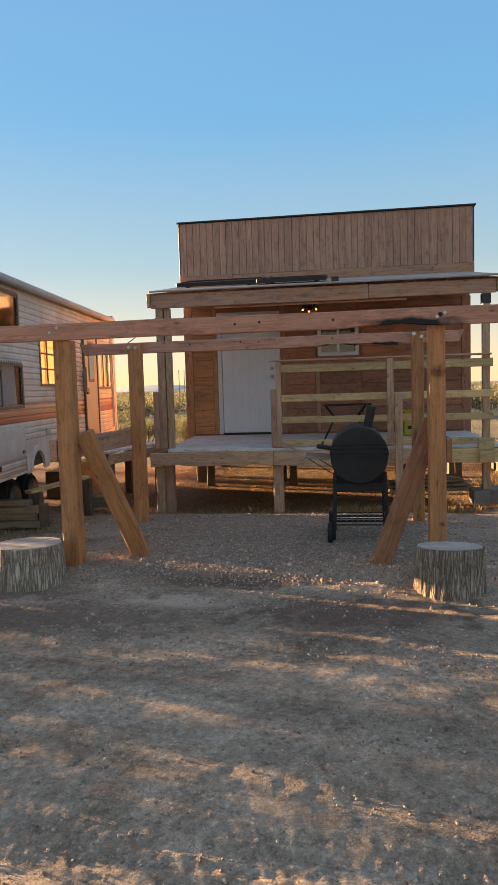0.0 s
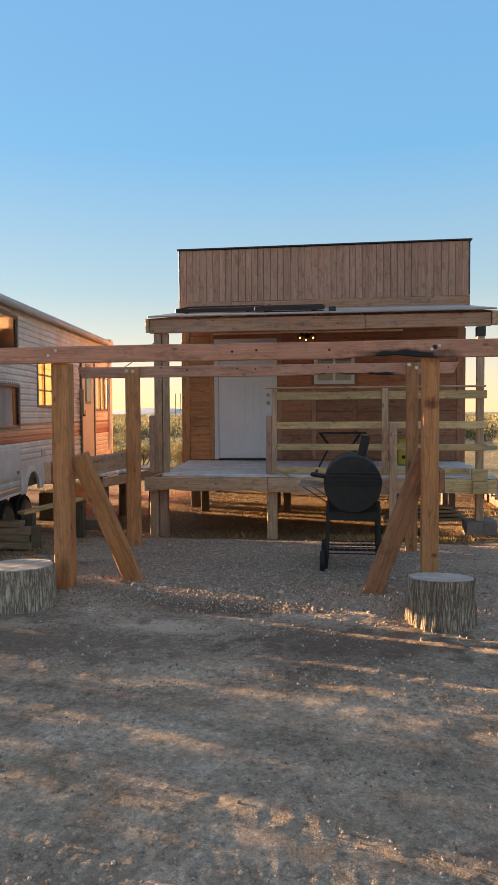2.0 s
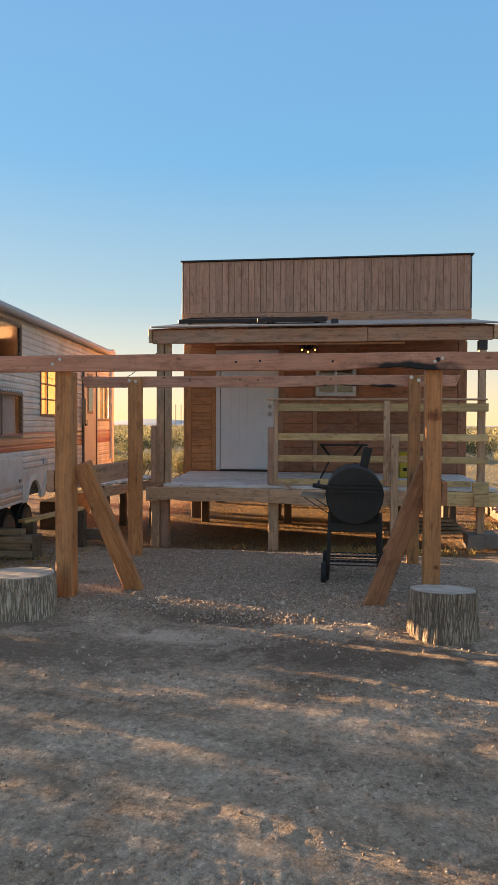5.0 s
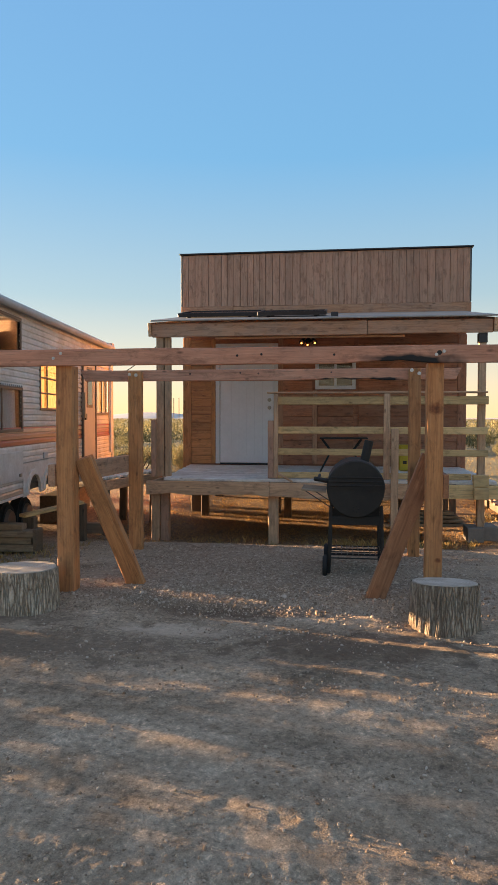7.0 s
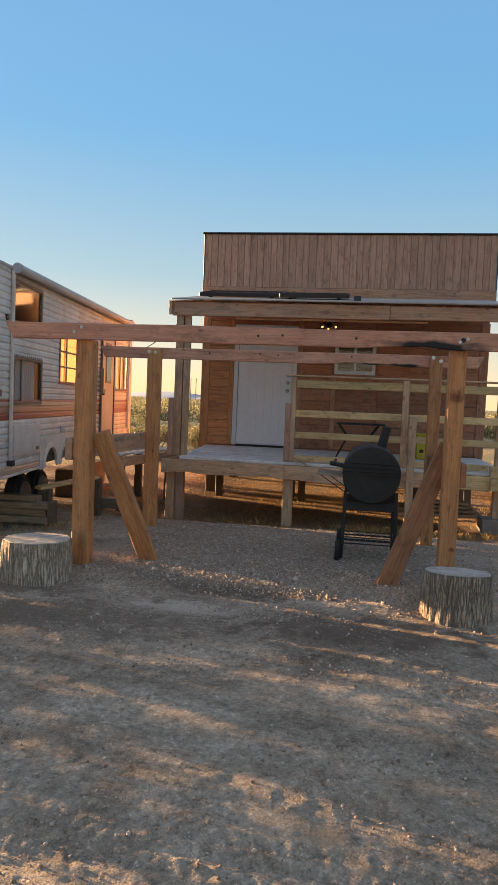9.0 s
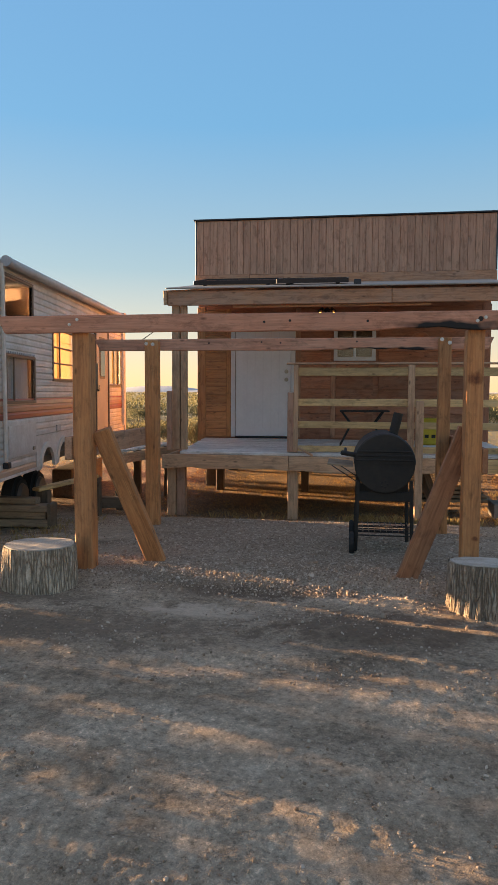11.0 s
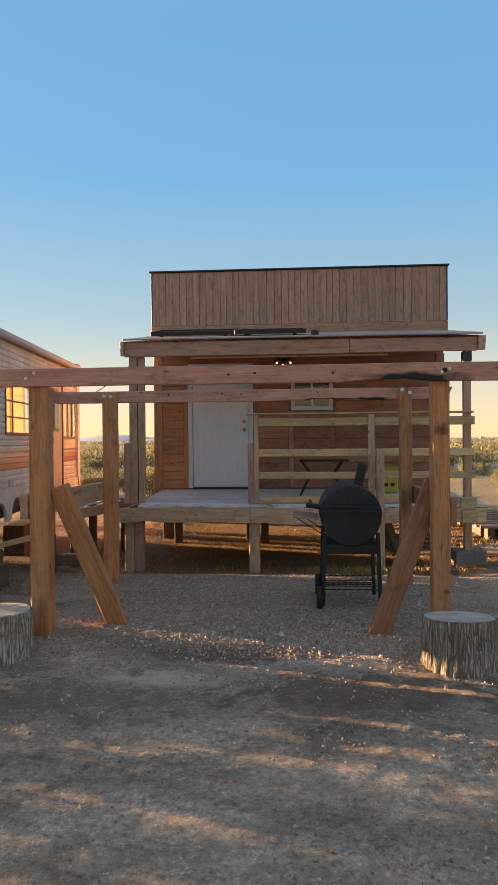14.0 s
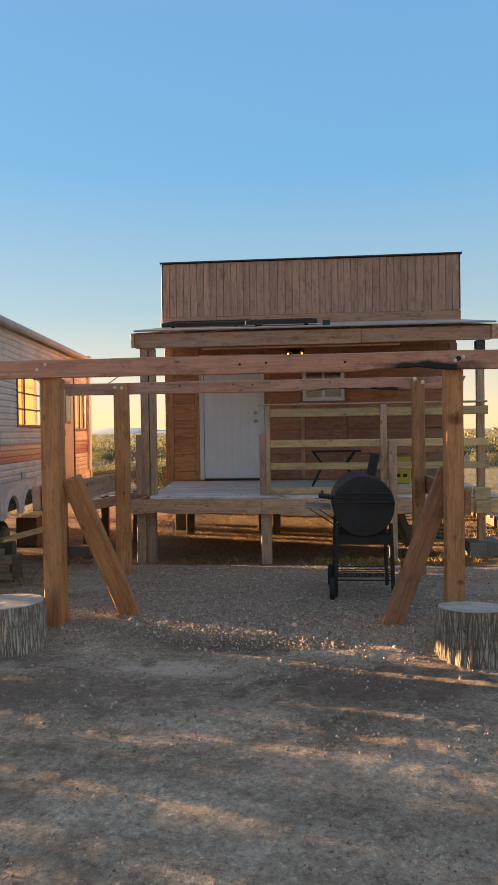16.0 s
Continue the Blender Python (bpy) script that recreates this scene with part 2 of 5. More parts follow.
    nt.links.new(clod, mould_shade_col.inputs[0])
    near = mix_node(nt, math_node(nt, "MULTIPLY", math_node(nt, "MULTIPLY", mould_shade, 2.0, True), 0.85), near, mould_shade_col.outputs[0])
    # dry grass and sage plain further off
    plainc = ramp_node(nt, [(0.35, (0.15, 0.115, 0.06)), (0.5, (0.27, 0.205, 0.11)), (0.65, (0.40, 0.30, 0.16))])
    nt.links.new(math_node(nt, "ADD", math_node(nt, "MULTIPLY", noise_node(nt, tc, 0.15, 8.0, 0.75), 0.75), math_node(nt, "MULTIPLY", noise_node(nt, tc, 25.0, 3.0), 0.25)), plainc.inputs[0])
    far = math_node(nt, "MULTIPLY", math_node(nt, "SUBTRACT", math_node(nt, "ADD", sxy.outputs[1], math_node(nt, "MULTIPLY", big, 4.0)), 16.0), 0.4, True)
    c = mix_node(nt, far, near, plainc.outputs[0])
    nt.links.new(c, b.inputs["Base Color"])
    h = math_node(nt, "ADD", math_node(nt, "MULTIPLY", clod, 0.8), math_node(nt, "MULTIPLY", fine, 0.35))
    h = math_node(nt, "SUBTRACT", h, math_node(nt, "MULTIPLY", math_node(nt, "MULTIPLY", sv.outputs["Distance"], 0.35), stony.outputs[0]))
    bump_node(nt, b, h, 0.85, 0.02)
    return m


def leaf_mat(name, a, b_, c_, thin=0.35):
    m, nt, b = base_mat(name, 0.8)
    rnd = nt.nodes.new("ShaderNodeNewGeometry").outputs["Random Per Island"]
    r = ramp_node(nt, [(0.0, a), (0.5, b_), (1.0, c_)])
    nt.links.new(rnd, r.inputs[0])
    nt.links.new(r.outputs[0], b.inputs["Base Color"])
    tr = nt.nodes.new("ShaderNodeBsdfTranslucent")
    nt.links.new(r.outputs[0], tr.inputs["Color"])
    mx = nt.nodes.new("ShaderNodeMixShader")
    mx.inputs[0].default_value = thin
    nt.links.new(b.outputs[0], mx.inputs[1])
    nt.links.new(tr.outputs[0], mx.inputs[2])
    nt.links.new(mx.outputs[0], nt.nodes["Material Output"].inputs["Surface"])
    return m


def glass_mat(name, tint=(0.9, 0.92, 0.92)):
    m, nt, b = base_mat(name, 0.05)
    b.inputs["Base Color"].default_value = (*tint, 1)
    b.inputs["Transmission Weight"].default_value = 1.0
    b.inputs["IOR"].default_value = 1.45
    return m


def bark_mat(name="bark", k=1.0):
    m, nt, b = base_mat(name, 0.95)
    v, obj, _ = coords(nt, (1, 1, 0.11))
    v2, _, _ = coords(nt, (1, 1, 0.45))
    wv = nt.nodes.new("ShaderNodeVectorMath")
    wv.operation = "ADD"
    wn_ = nt.nodes.new("ShaderNodeTexNoise")
    wn_.inputs["Scale"].default_value, wn_.inputs["Detail"].default_value = 14.0, 4.0
    nt.links.new(v, wn_.inputs["Vector"])
    ws = nt.nodes.new("ShaderNodeVectorMath")
    ws.operation = "SCALE"
    ws.inputs["Scale"].default_value = 0.075
    nt.links.new(wn_.outputs["Color"], ws.inputs[0])
    nt.links.new(v, wv.inputs[0])
    nt.links.new(ws.outputs[0], wv.inputs[1])
    plates = nt.nodes.new("ShaderNodeTexVoronoi")
    plates.feature = "DISTANCE_TO_EDGE"
    plates.inputs["Scale"].default_value = 46.0
    nt.links.new(wv.outputs[0], plates.inputs["Vector"])
    n2, n3 = noise_node(nt, v2, 70.0, 4.0, 0.7), noise_node(nt, obj, 4.0, 4.0, 0.6)
    crack = ramp_node(nt, [(0.0, (0.0, 0.0, 0.0)), (0.07, (0.55, 0.55, 0.55)), (0.22, (1, 1, 1))])
    nt.links.new(plates.outputs["Distance"], crack.inputs[0])
    r = ramp_node(nt, [(0.36, (0.26 * k, 0.175 * k, 0.120 * k)), (0.5, (0.46 * k, 0.335 * k, 0.245 * k)), (0.64, (0.62 * k, 0.485 * k, 0.375 * k))])
    nt.links.new(math_node(nt, "ADD", math_node(nt, "MULTIPLY", n2, 0.6), math_node(nt, "MULTIPLY", n3, 0.4)), r.inputs[0])
    c = mix_node(nt, crack.outputs[0], (0.24 * k, 0.165 * k, 0.115 * k), r.outputs[0])
    nt.links.new(c, b.inputs["Base Color"])
    bump_node(nt, b, math_node(nt, "ADD", crack.outputs[0], math_node(nt, "MULTIPLY", n2, 0.5)), 0.9, 0.02)
    return m


def rings_mat():
    m, nt, b = base_mat("cut_wood_end", 0.85)
    v, obj, _ = coords(nt)
    w = nt.nodes.new("ShaderNodeTexWave")
    w.wave_type, w.rings_direction = "RINGS", "Z"
    w.inputs["Scale"].default_value, w.inputs["Distortion"].default_value, w.inputs["Detail"].default_value = 14.0, 2.5, 3.0
    nt.links.new(obj, w.inputs["Vector"])
    n = noise_node(nt, v, 9.0, 5.0, 0.7)
    r = ramp_node(nt, [(0.3, (0.33, 0.25, 0.195)), (0.7, (0.58, 0.475, 0.385))])
    nt.links.new(math_node(nt, "ADD", math_node(nt, "MULTIPLY", w.outputs["Fac"], 0.10), math_node(nt, "MULTIPLY", n, 0.9)), r.inputs[0])
    nt.links.new(r.outputs[0], b.inputs["Base Color"])
    bump_node(nt, b, n, 0.3, 0.01)
    return m


BEAM_TONES = (0.42, 0.155, 0.090), (0.68, 0.285, 0.178), (0.80, 0.42, 0.29)
W_CEDAR = wood("cedar_timber", (0.38, 0.122, 0.044), (0.60, 0.225, 0.084), (0.72, 0.34, 0.155), weather=0.5, grey=(0.26, 0.095, 0.045))
CEDAR_TONES = (0.38, 0.122, 0.044), (0.60, 0.225, 0.084), (0.72, 0.34, 0.155)
W_KNOTTY = wood("knotty_cedar_post", *CEDAR_TONES, weather=0.5, grey=(0.26, 0.095, 0.045), marked=((0.62, 0.0, 0.05), (-0.60, -0.03, 0.022)))
# cedar darkened: the shade on the right brace's face is put into the colour
W_BRACE = wood("shaded_red_brown_wood", (0.20, 0.068, 0.030), (0.38, 0.138, 0.062), (0.52, 0.23, 0.12), weather=0.5, grey=(0.20, 0.075, 0.04), marked=((0.15, 0.0, 0.03),))
W_BEAM = wood("weathered_beam", *BEAM_TONES, weather=0.4, grey=(0.30, 0.145, 0.10))
W_BEAM_CHAR = wood("scorched_beam", *BEAM_TONES, weather=0.4, grey=(0.30, 0.145, 0.10), char=(1.40, 0.40, 0.005, 0.075))
W_BEAM_CHAR2 = wood("singed_beam", *BEAM_TONES, weather=0.4, grey=(0.30, 0.145, 0.10), char=(1.08, 0.55, -0.035, 0.03))
W_PALE = wood("pale_pine", (0.42, 0.228, 0.094), (0.68, 0.415, 0.190), (0.78, 0.53, 0.285), weather=0.45, grey=(0.34, 0.22, 0.13))
W_GREY = wood("grey_timber", (0.36, 0.178, 0.098), (0.62, 0.345, 0.205), (0.75, 0.48, 0.315), weather=0.5, grey=(0.26, 0.15, 0.095))
W_BROWN = wood("brown_stained_board", (0.29, 0.133, 0.084), (0.47, 0.234, 0.156), (0.58, 0.33, 0.23), weather=0.45, grey=(0.42, 0.26, 0.175), vary=0.22, knots=False)
W_TRIM = wood("brown_trim", (0.31, 0.125, 0.068), (0.52, 0.235, 0.132), (0.64, 0.35, 0.21), weather=0.35, vary=0.25)
W_SIDING = wood("orange_brown_siding", (0.38, 0.140, 0.052), (0.56, 0.24, 0.095), (0.68, 0.35, 0.16), weather=0.15, vary=0.3)
W_REDWALL = wood("dark_red_brown_siding", (0.30, 0.098, 0.050), (0.45, 0.162, 0.083), (0.55, 0.232, 0.128), weather=0.25, vary=0.4)
W_DECK = wood("whitened_deck_board", (0.50, 0.44, 0.40), (0.74, 0.69, 0.64), (0.84, 0.81, 0.78), weather=0.5, grey=(0.34, 0.25, 0.19), vary=0.2)
W_OLDGREY = wood("old_grey_timber", (0.17, 0.105, 0.065), (0.32, 0.21, 0.135), (0.44, 0.31, 0.21), weather=0.5, grey=(0.13, 0.08, 0.05))
W_OLDRED = wood("old_reddish_plank", (0.22, 0.095, 0.060), (0.40, 0.185, 0.120), (0.54, 0.29, 0.20), weather=0.35)
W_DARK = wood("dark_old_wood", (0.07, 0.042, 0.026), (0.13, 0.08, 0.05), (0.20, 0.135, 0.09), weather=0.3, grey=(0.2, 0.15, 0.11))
WHITE = plain("white_paint", (0.74, 0.74, 0.73), 0.5, amount=0.12)
DOOR_WHITE = plain("white_door_paint", (0.80, 0.80, 0.79), 0.45, amount=0.10, scale=2.5)
BLACK = plain("black_grill_paint", (0.010, 0.0085, 0.0075), 0.62, amount=0.4, scale=9, second=(0.022, 0.017, 0.013))
DARKMETAL = plain("dark_metal", (0.05, 0.05, 0.055), 0.4, 0.8)
STEEL = plain("galvanised_steel", (0.62, 0.62, 0.62), 0.35, 0.9)
CHROME = plain("worn_nickel", (0.34, 0.30, 0.25), 0.38, 1.0, bump=0)
RUBBER = plain("rubber", (0.02, 0.02, 0.02), 0.85)
ROOFING = plain("grey_roofing", (0.42, 0.36, 0.31), 0.6, 0.0, scale=5.0, amount=0.4, bump=0.4)
PANEL = plain("solar_glass", (0.018, 0.022, 0.035), 0.12, 0.0, bump=0)
TR_WHITE = plain("cream_aluminium", (0.74, 0.665, 0.605), 0.6, 0.0, scale=3.0, amount=0.2, second=(0.55, 0.455, 0.385))
TR_RED = plain("red_stripe_paint", (0.40, 0.068, 0.040), 0.4, scale=3.0, amount=0.3)
TR_ORANGE = plain("orange_stripe_paint", (0.50, 0.20, 0.12), 0.4, scale=3.0, amount=0.25)
TR_TAN = plain("tan_stripe_paint", (0.60, 0.40, 0.29), 0.4, scale=3.0, amount=0.25)
TR_DOOR = plain("pinkish_tan_paint", (0.56, 0.42, 0.34), 0.45, scale=3.0, amount=0.2)
TR_GREY = plain("grey_vinyl", (0.50, 0.47, 0.46), 0.6, scale=4.0)
TR_BROWN = plain("brown_window_frame", (0.16, 0.105, 0.075), 0.5)
TR_INSIDE = plain("wood_panelling", (0.26, 0.16, 0.08), 0.7, scale=3.0)
CONCRETE = plain("concrete_block", (0.24, 0.19, 0.155), 0.95, scale=12, amount=0.3, bump=0.5)
YELLOW = plain("yellow_plastic", (0.60, 0.40, 0.03), 0.45, amount=0.2)
GLASS = glass_mat("window_glass")
BARK, BARK_DARK, RINGS, GROUND = bark_mat('bark', 1.25), bark_mat('dark_bark', 0.92), rings_mat(), ground_mat()
SAGE = leaf_mat("sage_leaf", (0.11, 0.105, 0.052), (0.21, 0.180, 0.088), (0.38, 0.30, 0.16))
TREE_LEAF = leaf_mat("tree_leaf", (0.04, 0.07, 0.02), (0.07, 0.10, 0.03), (0.12, 0.13, 0.04))
STRAW = leaf_mat("dry_grass", (0.30, 0.17, 0.06), (0.44, 0.27, 0.10), (0.55, 0.38, 0.17))
PEBBLE = leaf_mat("pebble", (0.20, 0.118, 0.076), (0.36, 0.235, 0.160), (0.60, 0.45, 0.345), 0.0)
# distance haze is put into this pale hill colour
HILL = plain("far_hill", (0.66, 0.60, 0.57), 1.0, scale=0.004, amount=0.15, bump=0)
CURTAIN = bpy.data.materials.new("thin_curtain")
CURTAIN.use_nodes = True
_nt = CURTAIN.node_tree
_t = _nt.nodes.new("ShaderNodeBsdfTranslucent")
_t.inputs["Color"].default_value = (0.22, 0.10, 0.034, 1)
_d = _nt.nodes.new("ShaderNodeMixShader")
_d.inputs[0].default_value = 0.7
_nt.nodes["Principled BSDF"].inputs["Base Color"].default_value = (0.55, 0.34, 0.15, 1)
_nt.links.new(_nt.nodes["Principled BSDF"].outputs[0], _d.inputs[1])
_nt.links.new(_t.outputs[0], _d.inputs[2])
_nt.links.new(_d.outputs[0], _nt.nodes["Material Output"].inputs["Surface"])
BULB = bpy.data.materials.new("warm_bulb")
BULB.use_nodes = True
_b = BULB.node_tree.nodes["Principled BSDF"]
_b.inputs["Emission Color"].default_value, _b.inputs["Emission Strength"].default_value = (1.0, 0.42, 0.11, 1), 0.8


# ---- building helpers ----
def thing(name, at, label, category, group="", kind=""):
    ob = new(name)
    ob.empty_display_size = 0.1
    ob.location = at
    bpy.context.view_layer.update()
    return tagged(ob, label, category, group, kind)


def mesh_of(name, bm, *mats, smooth=False):
    me = bpy.data.meshes.new(name)
    bmesh.ops.recalc_face_normals(bm, faces=bm.faces)
    bm.to_mesh(me)
    bm.free()
    for m in mats:
        me.materials.append(m)
    if smooth:
        for p in me.polygons:
            p.use_smooth = True
    return me


def world_of(ob):
    m = ob.matrix_basis.copy()
    while ob.parent:
        ob = ob.parent
        m = ob.matrix_basis @ m
    return m


def hang(ob, parent, m):
    """Puts ob under parent with the world pose m."""
    ob.parent = parent
    ob.matrix_basis = world_of(parent).inverted() @ m if parent else m
    return ob


def part(name, bm, material, parent, label="", m=None, smooth=False):
    mats = material if isinstance(material, (list, tuple)) else (material,)
    ob = hang(new(name, mesh_of(name, bm, *mats, smooth=smooth)), parent, m or Matrix())
    return tagged(ob, label)


def box_bm(sx, sy, sz, bevel=0.004, bm=None, at=(0, 0, 0)):
    bm = bm or bmesh.new()
    r = bmesh.ops.create_cube(bm, size=1.0, matrix=Matrix.Translation(at) @ Matrix.Diagonal((sx, sy, sz, 1)))
    if bevel:
        es = list({e for v in r["verts"] for e in v.link_edges})
        bmesh.ops.bevel(bm, geom=es, offset=bevel, segments=1, affect="EDGES")
    return bm


def rough_box(sx, sy, sz, bevel, cuts, amp, seed):
    """A sawn timber: a bevelled bar along x whose faces wander a little."""
    bm = box_bm(sx, sy, sz, bevel)
    if cuts:
        bmesh.ops.subdivide_edges(bm, edges=[e for e in bm.edges if abs(e.verts[0].co.x - e.verts[1].co.x) > sx * 0.6], cuts=cuts)
        for v in bm.verts:
            p = Vector((v.co.x * 2.2, seed * 7.3 + v.co.y * 3, v.co.z * 3))
            v.co.y += amp * noise.noise(p)
            v.co.z += amp * noise.noise(p + Vector((9, 4, 2)))
    return bm


def lay(p0, p1, up=(0, 0, 1)):
    """Pose of a bar from p0 to p1: local x along it, local z near up; its middle at the origin."""
    p0, p1 = Vector(p0), Vector(p1)
    x = (p1 - p0).normalized()
    y = Vector(up).cross(x).normalized()
    z = x.cross(y)
    m = Matrix((x, y, z)).transposed().to_4x4()
    m.translation = (p0 + p1) / 2
    return m


_seed = [0]


def bar(name, p0, p1, wide, high, mat, parent, label="", up=(0, 0, 1), bevel=0.006, amp=0.004, cut=0.0, bites=()):
    """One timber from p0 to p1 (its axis); wide is across, high along up."""
    _seed[0] += 1
    n = (Vector(p1) - Vector(p0)).length
    bm = rough_box(n, wide, high, min(bevel, wide / 4, high / 4), 60 if bites else 6 if n > 0.8 else 0, amp, _seed[0])
    for at, half, deep in bites:
        for v in bm.verts:
            if v.co.z < 0 and abs(v.co.x - at) < half:
                q = 1 - abs(v.co.x - at) / half
                v.co.z += deep * (q * q * (3 - 2 * q)) * (1 + 0.5 * noise.noise(Vector((v.co.x * 17, v.co.y * 5, at))))
    if cut:
        # both ends sawn at a slant, shorter along the lower edge
        for v in bm.verts:
            if abs(v.co.x) > n / 2 - 0.02:
                v.co.x -= math.copysign(cut * (0.5 - v.co.z / high), v.co.x)
    return part(name, bm, mat, parent, label, lay(p0, p1, up))


def post(name, x0, x1, y0, y1, z0, z1, mat, parent, label=""):
    cx, cy = (x0 + x1) / 2, (y0 + y1) / 2
    return bar(name, (cx, cy, z0), (cx, cy, z1), x1 - x0, y1 - y0, mat, parent, label, up=(0, -1, 0))


def beam(name, x0, x1, y0, y1, z0, z1, mat, parent, label="", cut=0.0, bites=()):
    cy, cz = (y0 + y1) / 2, (z0 + z1) / 2
    return bar(name, (x0, cy, cz), (x1, cy, cz), y1 - y0, z1 - z0, mat, parent, label, cut=cut, bites=bites)


def slab(name, x0, x1, y0, y1, z0, z1, mat, parent, label="", bevel=0.004):
    bm = box_bm(x1 - x0, y1 - y0, z1 - z0, bevel)
    return part(name, bm, mat, parent, label, Matrix.Translation(((x0 + x1) / 2, (y0 + y1) / 2, (z0 + z1) / 2)))


def rod(name, p0, p1, r, mat, parent, label="", seg=12, r2=None, bevel=0.0):
    n = (Vector(p1) - Vector(p0)).length
    bm = bmesh.new()
    bmesh.ops.create_cone(bm, cap_ends=True, segments=seg, radius1=r, radius2=r if r2 is None else r2, depth=n)
    if bevel:
        bmesh.ops.bevel(bm, geom=[e for e in bm.edges if abs(e.verts[0].co.z - e.verts[1].co.z) < 1e-5], offset=bevel, segments=2, affect="EDGES")
    q = (Vector(p1) - Vector(p0)).to_track_quat("Z", "Y")
    return part(name, bm, mat, parent, label, Matrix.Translation((Vector(p0) + Vector(p1)) / 2) @ q.to_matrix().to_4x4())


def bolt(parent, x, y, z, r=0.022):
    """Washer and nut on the front of a timber."""
    bm = bmesh.new()
    bmesh.ops.create_cone(bm, cap_ends=True, segments=16, radius1=r, radius2=r, depth=0.006)
    bmesh.ops.create_cone(bm, cap_ends=True, segments=6, radius1=r * 0.5, radius2=r * 0.45, depth=0.024, matrix=Matrix.Translation((0, 0, 0.008)))
    return part("bolt", bm, STEEL, parent, "", pose(x, y - 0.003, z, 90))


# ---- ground ----
def smooth(a, b, t):
    t = min(1, max(0, (t - a) / (b - a)))
    return t * t * (3 - 2 * t)


def lie(x, y):
    """Height of the ground: a low gravel pad under the pergola, lower by the porch."""
    z = 0.04 * smooth(5.0, 5.7, y) - 0.03 * smooth(6.5, 8.0, y) - 0.19 * smooth(8.1, 9.2, y) + 0.03 * smooth(9.5, 13, y)
    side = smooth(1.6, 3.2, abs(x - 0.5))
    return z * (1 - side) + side * (-0.10 * smooth(5.5, 9.0, y))


def tread(x, y):
    """Lugged tyre prints that cross the yard in two bands."""
    z = 0.0
    for yc, half, lean in ((2.30 - 0.105 * x, 0.085, 0.35), (2.115 + 0.02 * x, 0.075, -0.35)):
        q = y - yc
        if abs(q) < half + 0.03:
            edge = smooth(half + 0.03, half, abs(q))
            lug = math.cos(2 * math.pi * (x + lean * abs(q)) / 0.066)
            rib = math.cos(2 * math.pi * q / 0.075)
            z += edge * (-0.007 + 0.0045 * max(-0.4, min(0.6, 1.6 * lug)) + 0.002 * rib)
            z += 0.007 * smooth(0.03, 0.0, abs(abs(q) - half - 0.012))
    return 1.15 * z * (0.6 + 0.4 * smooth(-0.2, 0.25, noise.noise(Vector((x * 1.7, y * 2.5, 8)))))


def relief(x, y):
    p = Vector((x, y, 0))
    a = 0.018 * noise.noise(Vector((x * 1.5 + y * 0.4, y * 3.2, 0))) + 0.010 * noise.noise(Vector((x * 3.0, y * 4.3, 5))) + 0.006 * noise.noise(p * 7) + 0.0035 * noise.noise(p * 17) + 0.002 * noise.noise(p * 34)
    if y < 2.75:
        a += tread(x, y)
    return a * (1 - 0.45 * smooth(5.2, 5.8, y))


def spread(a, b, step, reach):
    mid = list(np.arange(a, b + step / 2, step))
    out, d, lo, hi = [], step * 1.35, [], []
    p = 0.0
    while p < reach:
        p += d
        d *= 1.32
        lo.append(a - p)
        hi.append(b + p)
    return lo[::-1] + mid + hi


def build_ground():
    xs, ys = spread(-3.0, 3.9, 0.015, 3000), spread(1.9, 9.4, 0.022, 3500)
    ys = sorted(ys + list(np.arange(1.911, 2.7, 0.022)))
    verts = []
    for y in ys:
        for x in xs:
            fade = smooth(60, 20, abs(x)) if abs(x) > 20 else 1.0
            near = -4 < x < 5 and 0.8 < y < 16
            z = lie(x, y) + (relief(x, y) if near else 0.0)
            if not near:
                z += 0.05 * noise.noise(Vector((x * 0.25, y * 0.25, 3))) * fade
            verts.append((x, y, z))
    nx = len(xs)
    faces = [(j * nx + i, j * nx + i + 1, (j + 1) * nx + i + 1, (j + 1) * nx + i) for j in range(len(ys) - 1) for i in range(nx - 1)]
    me = bpy.data.meshes.new("ground")
    me.from_pydata(verts, [], faces)
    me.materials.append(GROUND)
    for p in me.polygons:
        p.use_smooth = True
    return tagged(new("ground", me), "brown dirt and gravel yard with tyre prints, running out to dry grass plain", "ground", kind="structure")


build_ground()


def build_hills():
    n = 220
    verts, faces = [], []
    for k, (dy, lift) in enumerate(((0, 0), (350, 1), (900, 0.2))):
        for i in range(n + 1):
            x = -2600 + 5200 * i / n
            h = 10 + 36 * max(0, noise.noise(Vector((x * 0.0021, 1.7, 0))) + 0.25) + 8 * noise.noise(Vector((x * 0.011, 4, 0)))
            h *= 0.25 + 0.75 * smooth(-200, -700, x) if x > -700 else 1.0
            verts.append((x, 2700 + dy, h * lift if lift else -4))
    for k in range(2):
        for i in range(n):
            a = k * (n + 1) + i
            faces.append((a, a + 1, a + n + 2, a + n + 1))
    me = bpy.data.meshes.new("hills")
    me.from_pydata(verts, [], faces)
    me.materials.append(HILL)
    for p in me.polygons:
        p.use_smooth = True
    return tagged(new("hills_backdrop", me), "low hazy blue hills on the horizon", "hills", kind="structure")


build_hills()

